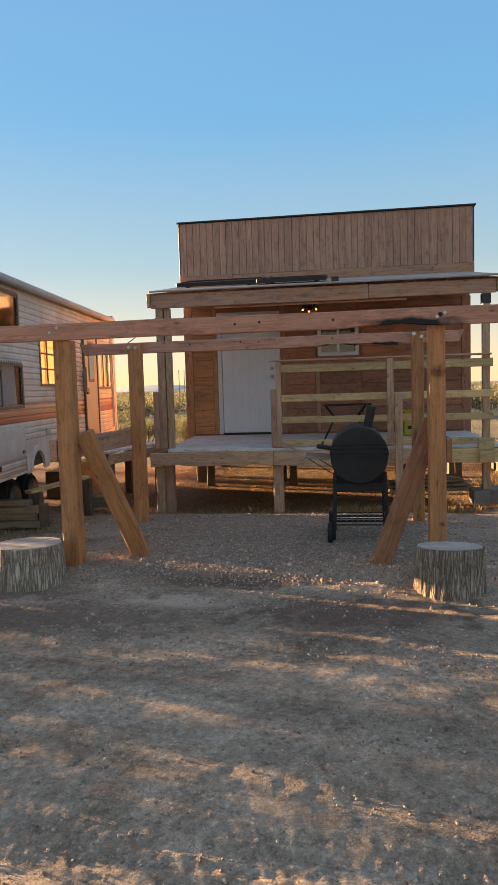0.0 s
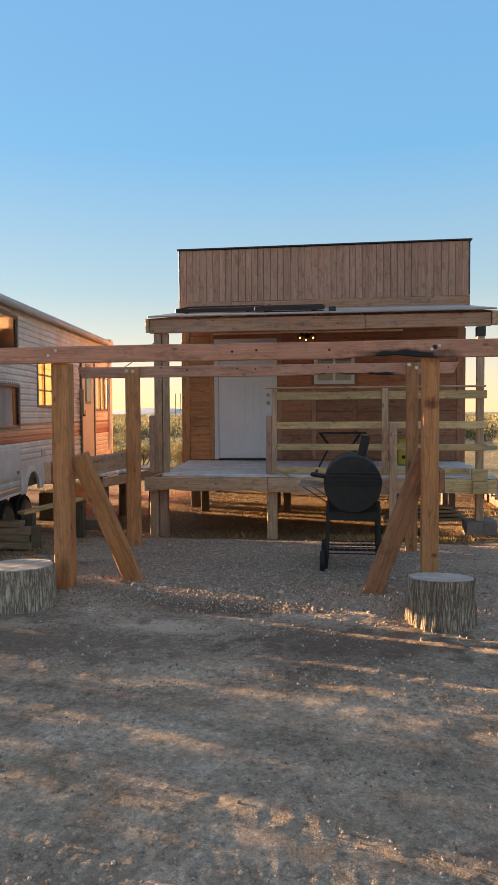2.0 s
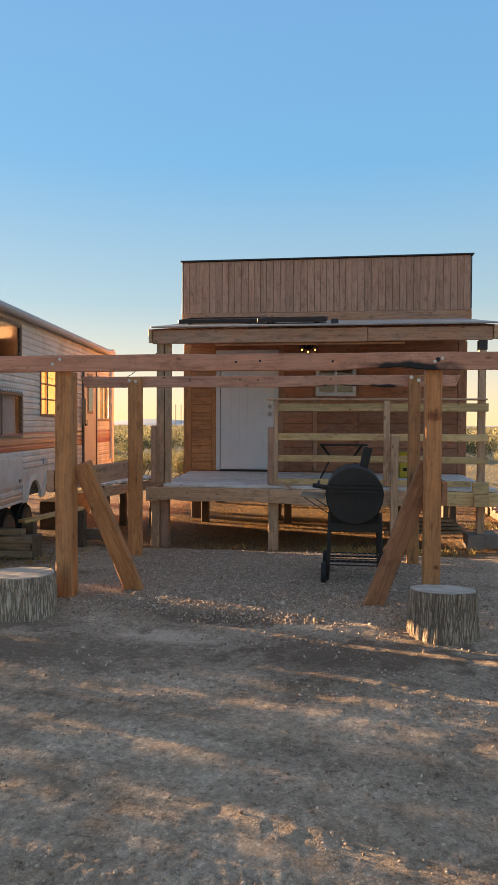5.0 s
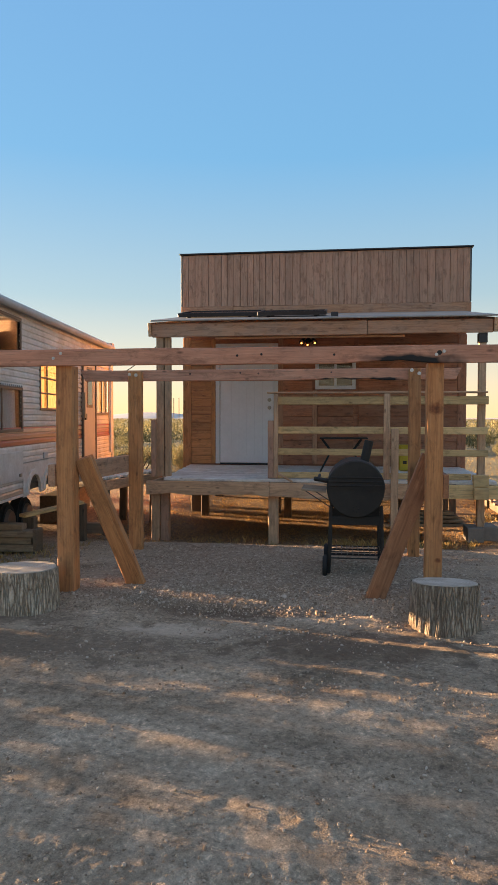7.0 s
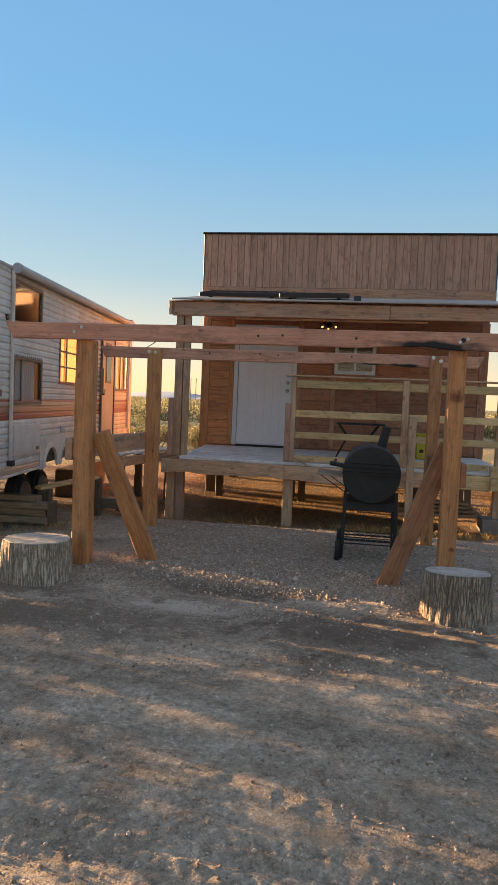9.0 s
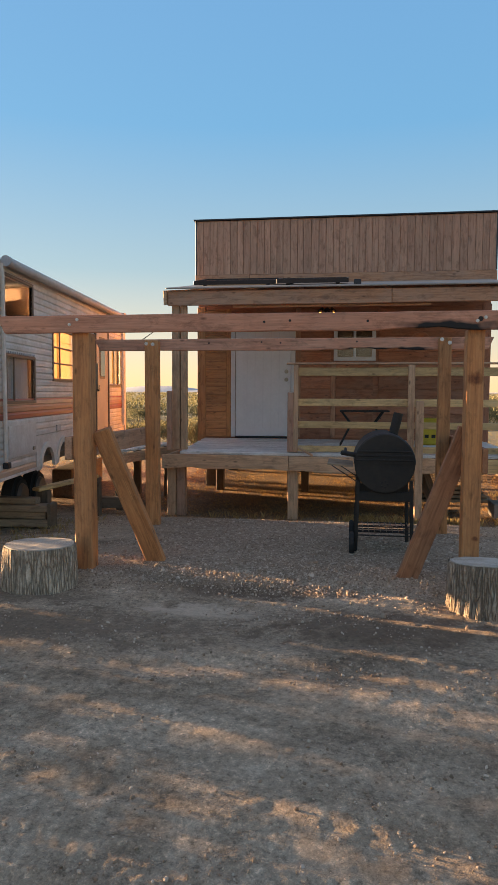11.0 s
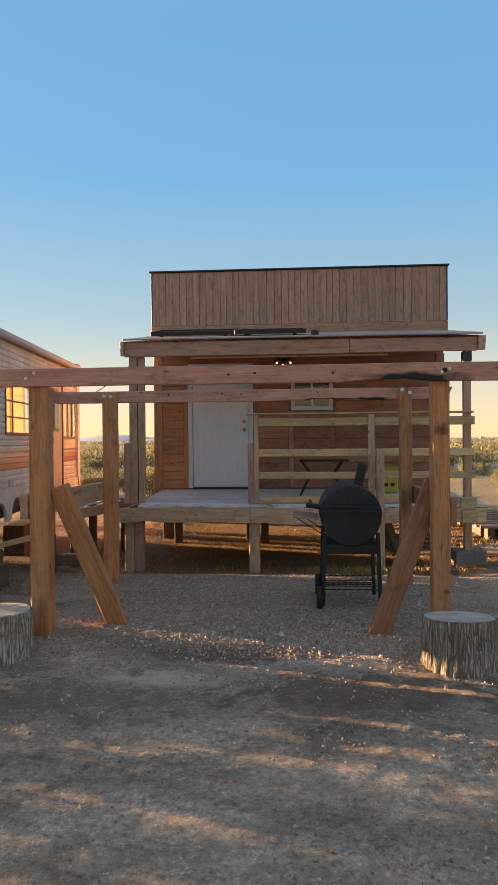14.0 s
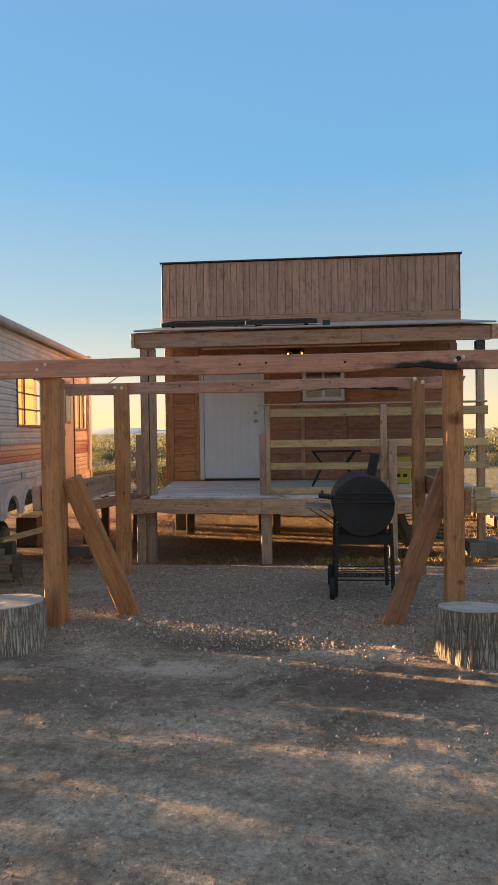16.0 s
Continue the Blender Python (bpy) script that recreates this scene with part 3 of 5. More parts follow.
# ---- pergola ----
PG = lie(0, 6)
pergola = thing("pergola", (0.3, 6.7, PG), "open square-timber pergola frame with bolted beams, partly scorched", "pergola")
FL = post("post", -1.29, -1.145, 5.60, 5.75, 0.0, 1.995, W_CEDAR, pergola, "square cedar post")
FR = post("post", 1.822, 1.95, 5.60, 5.75, 0.02, 1.995, W_KNOTTY, pergola, "square cedar post with a large knot")
RL = post("post", -1.31, -1.16, 7.69, 7.80, 0.0, 2.09, W_CEDAR, pergola)
RR = post("post", 1.885, 2.012, 7.69, 7.80, 0.0, 2.10, W_CEDAR, pergola)
fb = beam("beam", -1.92, 2.47, 5.555, 5.598, 1.99, 2.13, W_BEAM_CHAR, pergola, "weathered front beam, burnt black near one post", cut=0.07, bites=((1.30, 0.30, 0.022), (1.05, 0.2, 0.012)))
rb = beam("beam", -1.93, 2.46, 7.803, 7.845, 1.98, 2.11, W_BEAM_CHAR2, pergola, "weathered rear beam with a singed lower edge", cut=0.06, bites=((0.82, 0.24, 0.026), (1.16, 0.22, 0.018), (0.5, 0.15, 0.008)))
beam_l = bar("side_board", (-1.335, 5.60, 1.05), (-1.34, 8.25, 1.01), 0.065, 0.19, W_TRIM, pergola)
beam_r = bar("side_board", (1.975, 5.60, 1.005), (2.055, 8.0, 0.965), 0.045, 0.19, W_BRACE, pergola)
bar("brace", (-1.095, 5.72, 1.20), (-0.68, 6.03, -0.045), 0.085, 0.155, W_CEDAR, pergola, "diagonal brace", up=(0.9, 0, 0.35))
bar("brace", (1.88, 5.80, 1.24), (1.395, 5.80, -0.06), 0.085, 0.155, W_BRACE, pergola, "diagonal brace", up=(-0.9, 0, 0.3))
for x, z in ((-1.29, 2.055), (-1.225, 2.095)):
    bolt(fb, x, 5.555, z, 0.013)
for x, z in ((1.882, 2.055), (1.94, 2.08)):
    bolt(fb, x, 5.555, z, 0.013)
for x, z in ((-1.29, 2.052), (-1.215, 2.045)):
    bolt(RL, x, 7.69, z, 0.020)
for x, z in ((1.91, 2.08), (1.99, 2.045)):
    bolt(RR, x, 7.69, z, 0.020)
for bm_, y, xs in ((fb, 5.555, (0.29, 0.49, 1.08, 1.905)), (rb, 7.803, (-0.60, -0.01, 0.20, 1.03))):
    for k, x in enumerate(xs):
        rod("bolt_hole", (x, y - 0.002, 2.062 + 0.008 * (k % 2)), (x, y + 0.01, 2.062 + 0.008 * (k % 2)), 0.010 if x < 1.5 else 0.019, BLACK, bm_, "dark drilled hole")


# ---- stumps ----
def stump(x, y, z0, r, h, seed, tilt, label):
    th = thing("stump", (x, y, z0), label, "stump", "cut log rounds before the pergola")
    seg, rows = 120, 12
    bm = bmesh.new()
    rings = []
    for k in range(rows + 1):
        t = k / rows
        ring = []
        for i in range(seg):
            a = 2 * math.pi * i / seg
            f = noise.noise(Vector((math.cos(a) * 1.1, math.sin(a) * 1.1, seed)))
            crack = noise.noise(Vector((math.cos(a) * 11, math.sin(a) * 11, t * 1.3 + seed)))
            rr = r * (1.03 - 0.05 * t + 0.06 * f) + 0.009 * crack - (0.006 if crack < -0.2 else 0)
            ring.append(bm.verts.new((rr * math.cos(a), rr * math.sin(a), t * (h + tilt[0] * math.cos(a) * rr + tilt[1] * math.sin(a) * rr))))
        rings.append(ring)
    for k in range(rows):
        for i in range(seg):
            bm.faces.new((rings[k][i], rings[k][(i + 1) % seg], rings[k + 1][(i + 1) % seg], rings[k + 1][i]))
    bm.faces.new(rings[0][::-1])
    M = Matrix.Translation((x, y, z0))
    part("bark", bm, BARK_DARK if label.startswith("dark") else BARK, th, "deeply furrowed grey bark", M)
    bm = bmesh.new()
    prev = None
    c = bm.verts.new((0, 0, h + 0.004))
    for q in (0.3, 0.65, 0.94, 0.965):
        ring = []
        for i in range(seg):
            a = 2 * math.pi * i / seg
            f = noise.noise(Vector((math.cos(a) * 1.1, math.sin(a) * 1.1, seed)))
            rr = r * (0.98 + 0.06 * f) * q
            dz = 0.004 * noise.noise(Vector((rr * math.cos(a) * 14, rr * math.sin(a) * 14, seed)))
            ring.append(bm.verts.new((rr * math.cos(a), rr * math.sin(a), h + tilt[0] * math.cos(a) * rr + tilt[1] * math.sin(a) * rr + (0.005 + dz if q < 0.96 else -0.02))))
        for i in range(seg):
            if prev is None:
                bm.faces.new((c, ring[i], ring[(i + 1) % seg]))
            else:
                bm.faces.new((prev[i], ring[i], ring[(i + 1) % seg], prev[(i + 1) % seg]))
        prev = ring
    part("cut_face", bm, RINGS, th, "pale grey sawn top", M)
    return th


stump(-1.435, 5.26, -0.04, 0.285, 0.365, 3.0, (0.0, -0.03), "pale grey barked log round standing on the dirt")
stump(1.905, 5.17, -0.04, 0.253, 0.375, 8.0, (0.0, -0.10), "dark barked log round, sunlit low on its side")

# ---- cabin ----
CZ, DZ = -0.12, 0.72
cabin = thing("cabin", (0.8, 12.05, CZ), "small brown wooden cabin with a tall board false front", "cabin")
WL, WR, WY, WB, WT = -1.65, 3.25, 12.05, 0.58, 3.42


def wall_boxes(name, mat, pieces):
    bm = bmesh.new()
    for x0, x1, y0, y1, z0, z1 in pieces:
        box_bm(x1 - x0, y1 - y0, z1 - z0, 0, bm, ((x0 + x1) / 2, (y0 + y1) / 2, (z0 + z1) / 2))
    return part(name, bm, mat, cabin)


DX0, DX1, DTOP = -0.99, -0.03, 2.79
NX0, NX1, NZ0, NZ1 = 0.73, 1.37, 2.09, 2.60
front = wall_boxes("wall", W_REDWALL, [(DX1 + 0.02, NX0, WY, WY + 0.12, WB, WT)])
for piece in ((WL, DX0 - 0.02, WB, WT), (NX1, WR, WB, WT), (DX0 - 0.02, DX1 + 0.02, DTOP + 0.02, WT), (NX0, NX1, WB, NZ0), (NX0, NX1, NZ1, WT), (DX0 - 0.02, DX1 + 0.02, WB, 0.74)):
    wall_boxes("wall", W_REDWALL, [(piece[0], piece[1], WY, WY + 0.12, piece[2], piece[3])])
wall_boxes("wall", W_SIDING, [(WL, WL + 0.1, WY + 0.12, 17.0, WB, WT)])
wall_boxes("wall", W_SIDING, [(WR - 0.1, WR, WY + 0.12, 17.0, WB, WT)])
wall_boxes("wall", W_REDWALL, [(WL + 0.1, WR - 0.1, 16.9, 17.0, WB, WT)])
wall_boxes("floor", W_DARK, [(WL + 0.1, WR - 0.1, WY + 0.12, 16.9, WB, WB + 0.14)])
wall_boxes("ceiling", WHITE, [(WL + 0.1, WR - 0.1, WY + 0.12, 16.9, 3.0, 3.05)])
bm = bmesh.new()
pk = [bm.verts.new(p) for p in ((WL - 0.02, WY + 0.11, 3.42), (WR + 0.02, WY + 0.11, 3.42), (0.8, WY + 0.11, 4.05), (WL - 0.02, 17.3, 3.42), (WR + 0.02, 17.3, 3.42), (0.8, 17.3, 4.05))]
for f in ((0, 2, 5, 3), (1, 4, 5, 2), (0, 1, 2), (3, 5, 4), (0, 3, 4, 1)):
    bm.faces.new([pk[i] for i in f])
part("roof", bm, ROOFING, cabin, "low gabled metal roof")
# siding planks
rs = random.Random(4)


def planks(x0, x1, z0, z1, step, mat):
    k = 0
    z = z0
    while z < z1 - 0.02:
        h = min(step, z1 - z) - 0.007
        bar("plank", (x0, WY - 0.012, z + h / 2), (x1, WY - 0.012, z + h / 2), 0.024, h, mat, front, bevel=0.004, amp=0.0012)
        z += step


planks(-1.51, -1.147, 0.74, 2.95, 0.146, W_SIDING)
for x0, x1 in ((0.14, 0.65), (1.45, 3.11)):
    planks(x0, x1, 0.74, 2.95, 0.21, W_REDWALL)
planks(0.74, 1.36, 0.74, 2.06, 0.21, W_REDWALL)
post("corner_trim", WL - 0.01, -1.515, WY - 0.03, WY, WB, 2.98, W_SIDING, cabin)
post("corner_trim", 3.115, WR + 0.01, WY - 0.03, WY, WB, 2.98, W_REDWALL, cabin)
post("trim", -1.145, -1.072, WY - 0.03, WY, 0.74, 2.95, W_SIDING, cabin)
post("trim", 0.055, 0.14, WY - 0.03, WY, 0.74, 2.95, W_TRIM, cabin)
post("trim", 0.655, 0.735, WY - 0.03, WY, 0.74, 2.04, W_TRIM, cabin)
post("trim", 0.60, 0.70, WY - 0.028, WY, 2.66, 2.98, W_TRIM, cabin)
# door
door = slab("door", DX0, DX1, WY - 0.0, WY + 0.045, 0.755, DTOP, DOOR_WHITE, cabin, "white painted plank-pattern door, shut")
for k in range(1, 6):
    x = DX0 + 0.06 + k * (DX1 - DX0 - 0.12) / 6
    slab("groove", x - 0.004, x + 0.004, WY - 0.0035, WY - 0.0005, 0.90, 2.66, WHITE, door, bevel=0)
for x0, x1, z0, z1 in ((DX0 - 0.078, DX0 - 0.004, 0.74, DTOP + 0.08), (DX1 + 0.004, DX1 + 0.078, 0.74, DTOP + 0.08), (DX0 - 0.004, DX1 + 0.004, DTOP + 0.004, DTOP + 0.08)):
    slab("door_casing", x0, x1, WY - 0.028, WY + 0.002, z0, z1, WHITE, cabin)
slab("threshold", DX0, DX1, WY - 0.05, WY + 0.05, 0.724, 0.748, DARKMETAL, cabin)
for z in (1.874, 1.735):
    rod("knob_plate", (-0.105, WY - 0.008, z), (-0.105, WY + 0.002, z), 0.034, CHROME, door, seg=20)
    rod("knob" if z < 1.8 else "deadbolt", (-0.105, WY - 0.06 if z < 1.8 else WY - 0.03, z), (-0.105, WY - 0.006, z), 0.026, CHROME, door, seg=20, bevel=0.006)
# window
for x0, x1, z0, z1 in ((NX0 - 0.03, NX1 + 0.03, NZ0 - 0.035, NZ0 + 0.03), (NX0 - 0.03, NX1 + 0.03, NZ1 - 0.03, NZ1 + 0.035), (NX0 - 0.03, NX0 + 0.03, NZ0 + 0.03, NZ1 - 0.03), (NX1 - 0.03, NX1 + 0.03, NZ0 + 0.03, NZ1 - 0.03),
                       (1.03, 1.07, NZ0 + 0.03, NZ1 - 0.03), (NX0 + 0.03, 1.03, 2.31, 2.335), (1.07, NX1 - 0.03, 2.31, 2.335)):
    slab("window_frame", x0, x1, WY - 0.03, WY + 0.04, z0, z1, WHITE, cabin)
for x0, x1 in ((NX0 + 0.03, 1.03), (1.07, NX1 - 0.03)):
    slab("window_pane", x0, x1, WY + 0.0, WY + 0.006, NZ0 + 0.03, NZ1 - 0.03, GLASS, cabin, bevel=0)
slab("blind", NX0 + 0.01, NX1 - 0.01, WY + 0.07, WY + 0.075, NZ0 + 0.01, NZ1 - 0.01, TR_INSIDE, cabin, bevel=0)
# false front of upright boards
FX0, FX1, FZ0, FZ1, FY = -1.67, 3.30, 3.36, 4.455, 12.02
slab("false_front_frame", FX0 + 0.02, FX1 - 0.02, FY + 0.025, FY + 0.10, FZ0, FZ1 - 0.01, W_TRIM, cabin)
n = 43
x = FX0
rs = random.Random(11)
widths = [0.105 + 0.03 * rs.random() for _ in range(n)]
k = (FX1 - FX0) / sum(widths)
for w in widths:
    w *= k
    dy = 0.004 * rs.random()
    bar("board", (x + w / 2, FY + 0.011 - dy, FZ0 + 0.165), (x + w / 2, FY + 0.011 - dy, FZ1 - 0.02), w - 0.005, 0.024, W_BROWN, cabin, up=(0, -1, 0), bevel=0.003, amp=0.0015)
    x += w
beam("trim_board", FX0 - 0.02, 0.0 - 0.75, FY - 0.025, FY + 0.02, FZ0, FZ0 + 0.17, W_TRIM, cabin)
beam("trim_board", -0.745, FX1 + 0.02, FY - 0.025, FY + 0.02, FZ0 - 0.005, FZ0 + 0.16, W_TRIM, cabin)
slab("flashing", FX0 - 0.05, FX1 + 0.05, FY - 0.035, FY + 0.13, FZ1 - 0.012, FZ1 + 0.012, DARKMETAL, cabin, "dark metal cap")
for x in (FX0 - 0.012, FX1 + 0.012):
    slab("flashing", x - 0.008, x + 0.008, FY - 0.02, FY + 0.12, FZ0 + 0.17, FZ1 - 0.012, DARKMETAL, cabin)
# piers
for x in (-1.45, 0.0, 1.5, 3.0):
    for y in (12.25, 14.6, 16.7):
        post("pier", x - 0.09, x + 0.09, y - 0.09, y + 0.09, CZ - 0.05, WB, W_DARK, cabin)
# porch lamp
lamp = thing("porch_lamp", (0.58, 12.0, 2.85), "small twin porch lamp with warm lit bulbs", "lamp")
rod("base_plate", (0.58, 12.02, 2.90), (0.58, 12.05, 2.90), 0.05, DARKMETAL, lamp, seg=16)
for s in (-1, 1):
    rod("arm", (0.58, 12.02, 2.90), (0.58 + s * 0.08, 11.94, 2.89), 0.012, DARKMETAL, lamp)
    rod("shade", (0.58 + s * 0.08, 11.95, 2.92), (0.58 + s * 0.11, 11.88, 2.86), 0.03, DARKMETAL, lamp, seg=16, r2=0.05)
    bmb = bmesh.new()
    bmesh.ops.create_icosphere(bmb, subdivisions=2, radius=0.016)
    part("bulb", bmb, BULB, lamp, "", Matrix.Translation((0.58 + s * 0.115, 11.875, 2.845)), smooth=True)

rod("arm", (0.58, 12.02, 2.88), (0.57, 11.90, 2.83), 0.010, DARKMETAL, lamp)
bmb = bmesh.new()
bmesh.ops.create_icosphere(bmb, subdivisions=2, radius=0.015)
part("bulb", bmb, BULB, lamp, "", Matrix.Translation((0.57, 11.885, 2.815)), smooth=True)
plate = thing("wall_plate", (2.13, 12.02, 2.19), "round brown plate hung on the cabin wall", "plate")
rod("disc", (2.13, 12.03, 2.36), (2.13, 11.995, 2.36), 0.165, W_REDWALL, plate, seg=40, bevel=0.008)
rod("rim", (2.13, 12.012, 2.36), (2.13, 12.004, 2.36), 0.172, W_TRIM, plate, seg=40, bevel=0.002)

# ---- porch deck ----
deck = thing("porch_deck", (0.8, 10.6, CZ), "raised plank porch deck with a heavy weathered front beam", "deck")
DL, DR, DF, DB = -1.50, 3.18, 9.28, 12.01
nb = 19
for k in range(nb):
    y0 = DF - 0.02 + k * (DB - DF + 0.02) / nb
    dx = 0.02 * math.sin(k * 2.3)
    beam("deck_board", DL + 0.20 + dx - 0.012 * k, DR + dx, y0, y0 + (DB - DF + 0.02) / nb - 0.007, DZ - 0.04, DZ + 0.002 * math.sin(k * 1.7), W_DECK, deck)
beam("rim_beam", DL - 0.04, 0.18, DF - 0.07, DF, 0.485, 0.676, W_GREY, deck, "thick grey knotty rim beam", bites=((-0.5, 0.3, 0.02), (0.25, 0.35, 0.014), (0.6, 0.2, 0.018)))
beam("rim_beam", 0.184, 2.13, DF - 0.066, DF, 0.455, 0.672, W_GREY, deck, "thick grey knotty rim beam", bites=((-0.85, 0.5, 0.03), (0.9, 0.4, 0.03), (0.0, 0.3, 0.012)))
beam("rim_beam", 2.134, DR, DF - 0.06, DF, 0.49, 0.674, W_PALE, deck)
for x in (DL + 0.02, DR - 0.06):
    bar("rim_joist", (x, DF + 0.01, 0.58), (x, DB - 0.03, 0.58), 0.045, 0.18, W_GREY, deck)
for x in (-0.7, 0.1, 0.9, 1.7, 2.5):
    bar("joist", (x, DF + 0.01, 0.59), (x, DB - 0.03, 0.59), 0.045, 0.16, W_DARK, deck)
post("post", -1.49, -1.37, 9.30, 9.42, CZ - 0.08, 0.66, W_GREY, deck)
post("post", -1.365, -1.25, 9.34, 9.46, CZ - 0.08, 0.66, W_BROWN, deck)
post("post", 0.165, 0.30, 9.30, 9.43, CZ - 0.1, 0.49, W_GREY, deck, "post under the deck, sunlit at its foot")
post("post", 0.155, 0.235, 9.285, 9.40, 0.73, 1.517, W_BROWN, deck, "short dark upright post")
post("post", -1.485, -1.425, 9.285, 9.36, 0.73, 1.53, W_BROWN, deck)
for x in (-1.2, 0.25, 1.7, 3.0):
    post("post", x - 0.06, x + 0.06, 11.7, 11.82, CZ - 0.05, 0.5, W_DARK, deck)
post("post", 1.80, 1.895, 9.10, 9.205, CZ - 0.1, 1.415, W_GREY, deck, "grey upright post standing on the ground")

# ---- railing ----
rail = thing("porch_railing", (1.6, 9.35, DZ), "four-rail pale pine railing with a flat cap", "railing")
beam("cap_rail", 0.14, 3.05, 9.27, 9.42, 1.885, 1.908, W_GREY, rail, "thin flat top cap")
for z0, z1 in ((1.735, 1.845), (1.34, 1.435), (1.048, 1.136)):
    beam("rail", 0.235, 3.07, 9.32, 9.358, z0, z1, W_PALE, rail)
beam("kick_board", 0.235, 2.86, 9.31, 9.35, 0.735, 0.816, W_PALE, rail)
post("baluster", 0.235, 0.295, 9.27, 9.318, 0.73, 1.88, W_GREY, rail)
post("baluster", 1.712, 1.795, 9.27, 9.318, 0.73, 1.88, W_GREY, rail)
beam("end_block", 2.865, 3.065, 9.20, 9.30, 0.655, 0.81, W_PALE, rail)
beam("end_block", 2.865, 3.05, 9.13, 9.205, 0.495, 0.648, W_PALE, rail)
bar("loose_slat", (0.30, 9.24, 0.80), (0.50, 9.20, 0.69), 0.02, 0.03, W_GREY, rail)

# ---- porch roof ----
proof = thing("porch_roof", (0.8, 10.7, 2.6), "shallow porch roof on slim posts, worn sheet covering", "roof")
beam("fascia", -1.50, 1.49, 9.40, 9.45, 2.685, 2.875, W_TRIM, proof, "weathered brown fascia beam")
beam("fascia", 1.494, 3.13, 9.395, 9.445, 2.69, 2.87, W_TRIM, proof, "newer grained fascia beam")
bar("end_board", (-1.525, 9.36, 2.785), (-1.525, 11.9, 3.19), 0.04, 0.19, W_GREY, proof)
bar("end_board", (3.18, 9.36, 2.785), (3.18, 11.9, 3.19), 0.09, 0.19, W_GREY, proof)
for i in range(7):
    x = -1.2 + i * 0.68
    bar("rafter", (x, 9.46, 2.82), (x, 12.0, 3.245), 0.045, 0.13, W_BROWN, proof)
bar("roof_sheet", (0.84, 9.34, 2.905), (0.84, 12.0, 3.36), 4.70, 0.022, ROOFING, proof, "worn grey sheet roofing")
post("post", -1.45, -1.345, 9.44, 9.54, 0.72, 2.69, W_GREY, proof)
post("post", -1.335, -1.25, 9.46, 9.54, 0.72, 2.69, W_GREY, proof)
post("post", 2.965, 3.06, 9.45, 9.54, 0.05, 2.69, W_GREY, proof, "slim greenish-grey post on a block")
slab("bracket", 2.955, 3.07, 9.44, 9.55, 2.56, 2.69, DARKMETAL, proof)
beam("header", -0.62, 2.0, 9.50, 9.54, 2.66, 2.69, W_GREY, proof)


def solar_panel(x0, x1, y0, y1, z, tilt, label):
    th = thing("solar_panel", ((x0 + x1) / 2, (y0 + y1) / 2, z), label, "solar panel", "panels on the porch roof")
    M = pose((x0 + x1) / 2, (y0 + y1) / 2, z, tilt)
    w, d = x1 - x0, y1 - y0
    part("panel", box_bm(w - 0.05, d - 0.05, 0.022, 0.003), PANEL, th, "", M @ Matrix.Translation((0, 0, 0.005)))
    for sx, sy, ax, ay in ((w, 0.028, 0, -d / 2 + 0.012), (w, 0.028, 0, d / 2 - 0.012), (0.028, d - 0.06, -w / 2 + 0.012, 0), (0.028, d - 0.06, w / 2 - 0.012, 0)):
        part("frame", box_bm(sx, sy, 0.06, 0.003), DARKMETAL, th, "", M @ Matrix.Translation((ax, ay, 0)))
    for ax in (-w / 2 + 0.15, w / 2 - 0.15):
        part("foot", box_bm(0.05, 0.08, 0.075, 0.004), DARKMETAL, th, "", M @ Matrix.Translation((ax, -d / 2 + 0.1, -0.05)))
        part("foot", box_bm(0.05, 0.08, 0.075, 0.004), DARKMETAL, th, "", M @ Matrix.Translation((ax, d / 2 - 0.1, -0.05)))
    return th


solar_panel(-1.32, -0.08, 10.2, 11.1, 3.195, 11.0, "dark framed panel propped on the porch roof")
solar_panel(-0.05, 0.93, 9.75, 10.6, 3.115, 10.0, "dark framed panel lying low on the porch roof")
clamp = thing("junction_box", (1.05, 9.7, 2.965), "small dark junction box on the porch roof", "box")
slab("body", 1.0, 1.10, 9.62, 9.72, 2.965, 3.025, DARKMETAL, clamp)
slab("lid", 1.005, 1.095, 9.63, 9.71, 3.025, 3.033, BLACK, clamp)

# ---- side platform between porch and trailer ----
plat = thing("side_platform", (-2.2, 10.4, CZ), "weathered plank walkway beside the porch and trailer", "platform")
fl, fr = Vector((-2.15, 9.2, 0)), Vector((-1.74, 10.9, 0))
for k in range(9):
    a, b = fl.lerp(fr, k / 9), fl.lerp(fr, (k + 0.93) / 9)
    m = (a + b) / 2
    wx = 0.62 + 0.07 * k / 9
    bar("plank", (m.x - wx, m.y + 0.0, 0.695), (m.x, m.y, 0.695), (b - a).y, 0.035, W_DECK, plat)
bar("rim", (fl.x + 0.02, fl.y, 0.60), (fr.x + 0.02, fr.y, 0.60), 0.045, 0.14, W_GREY, plat)
for p in (fl.lerp(fr, 0.1), fl.lerp(fr, 0.9), fl.lerp(fr, 0.1) + Vector((-0.5, 0, 0)), fl.lerp(fr, 0.9) + Vector((-0.5, 0, 0))):
    post("post", p.x - 0.13, p.x - 0.02, p.y - 0.05, p.y + 0.05, -0.2, 0.67, W_DARK, plat)

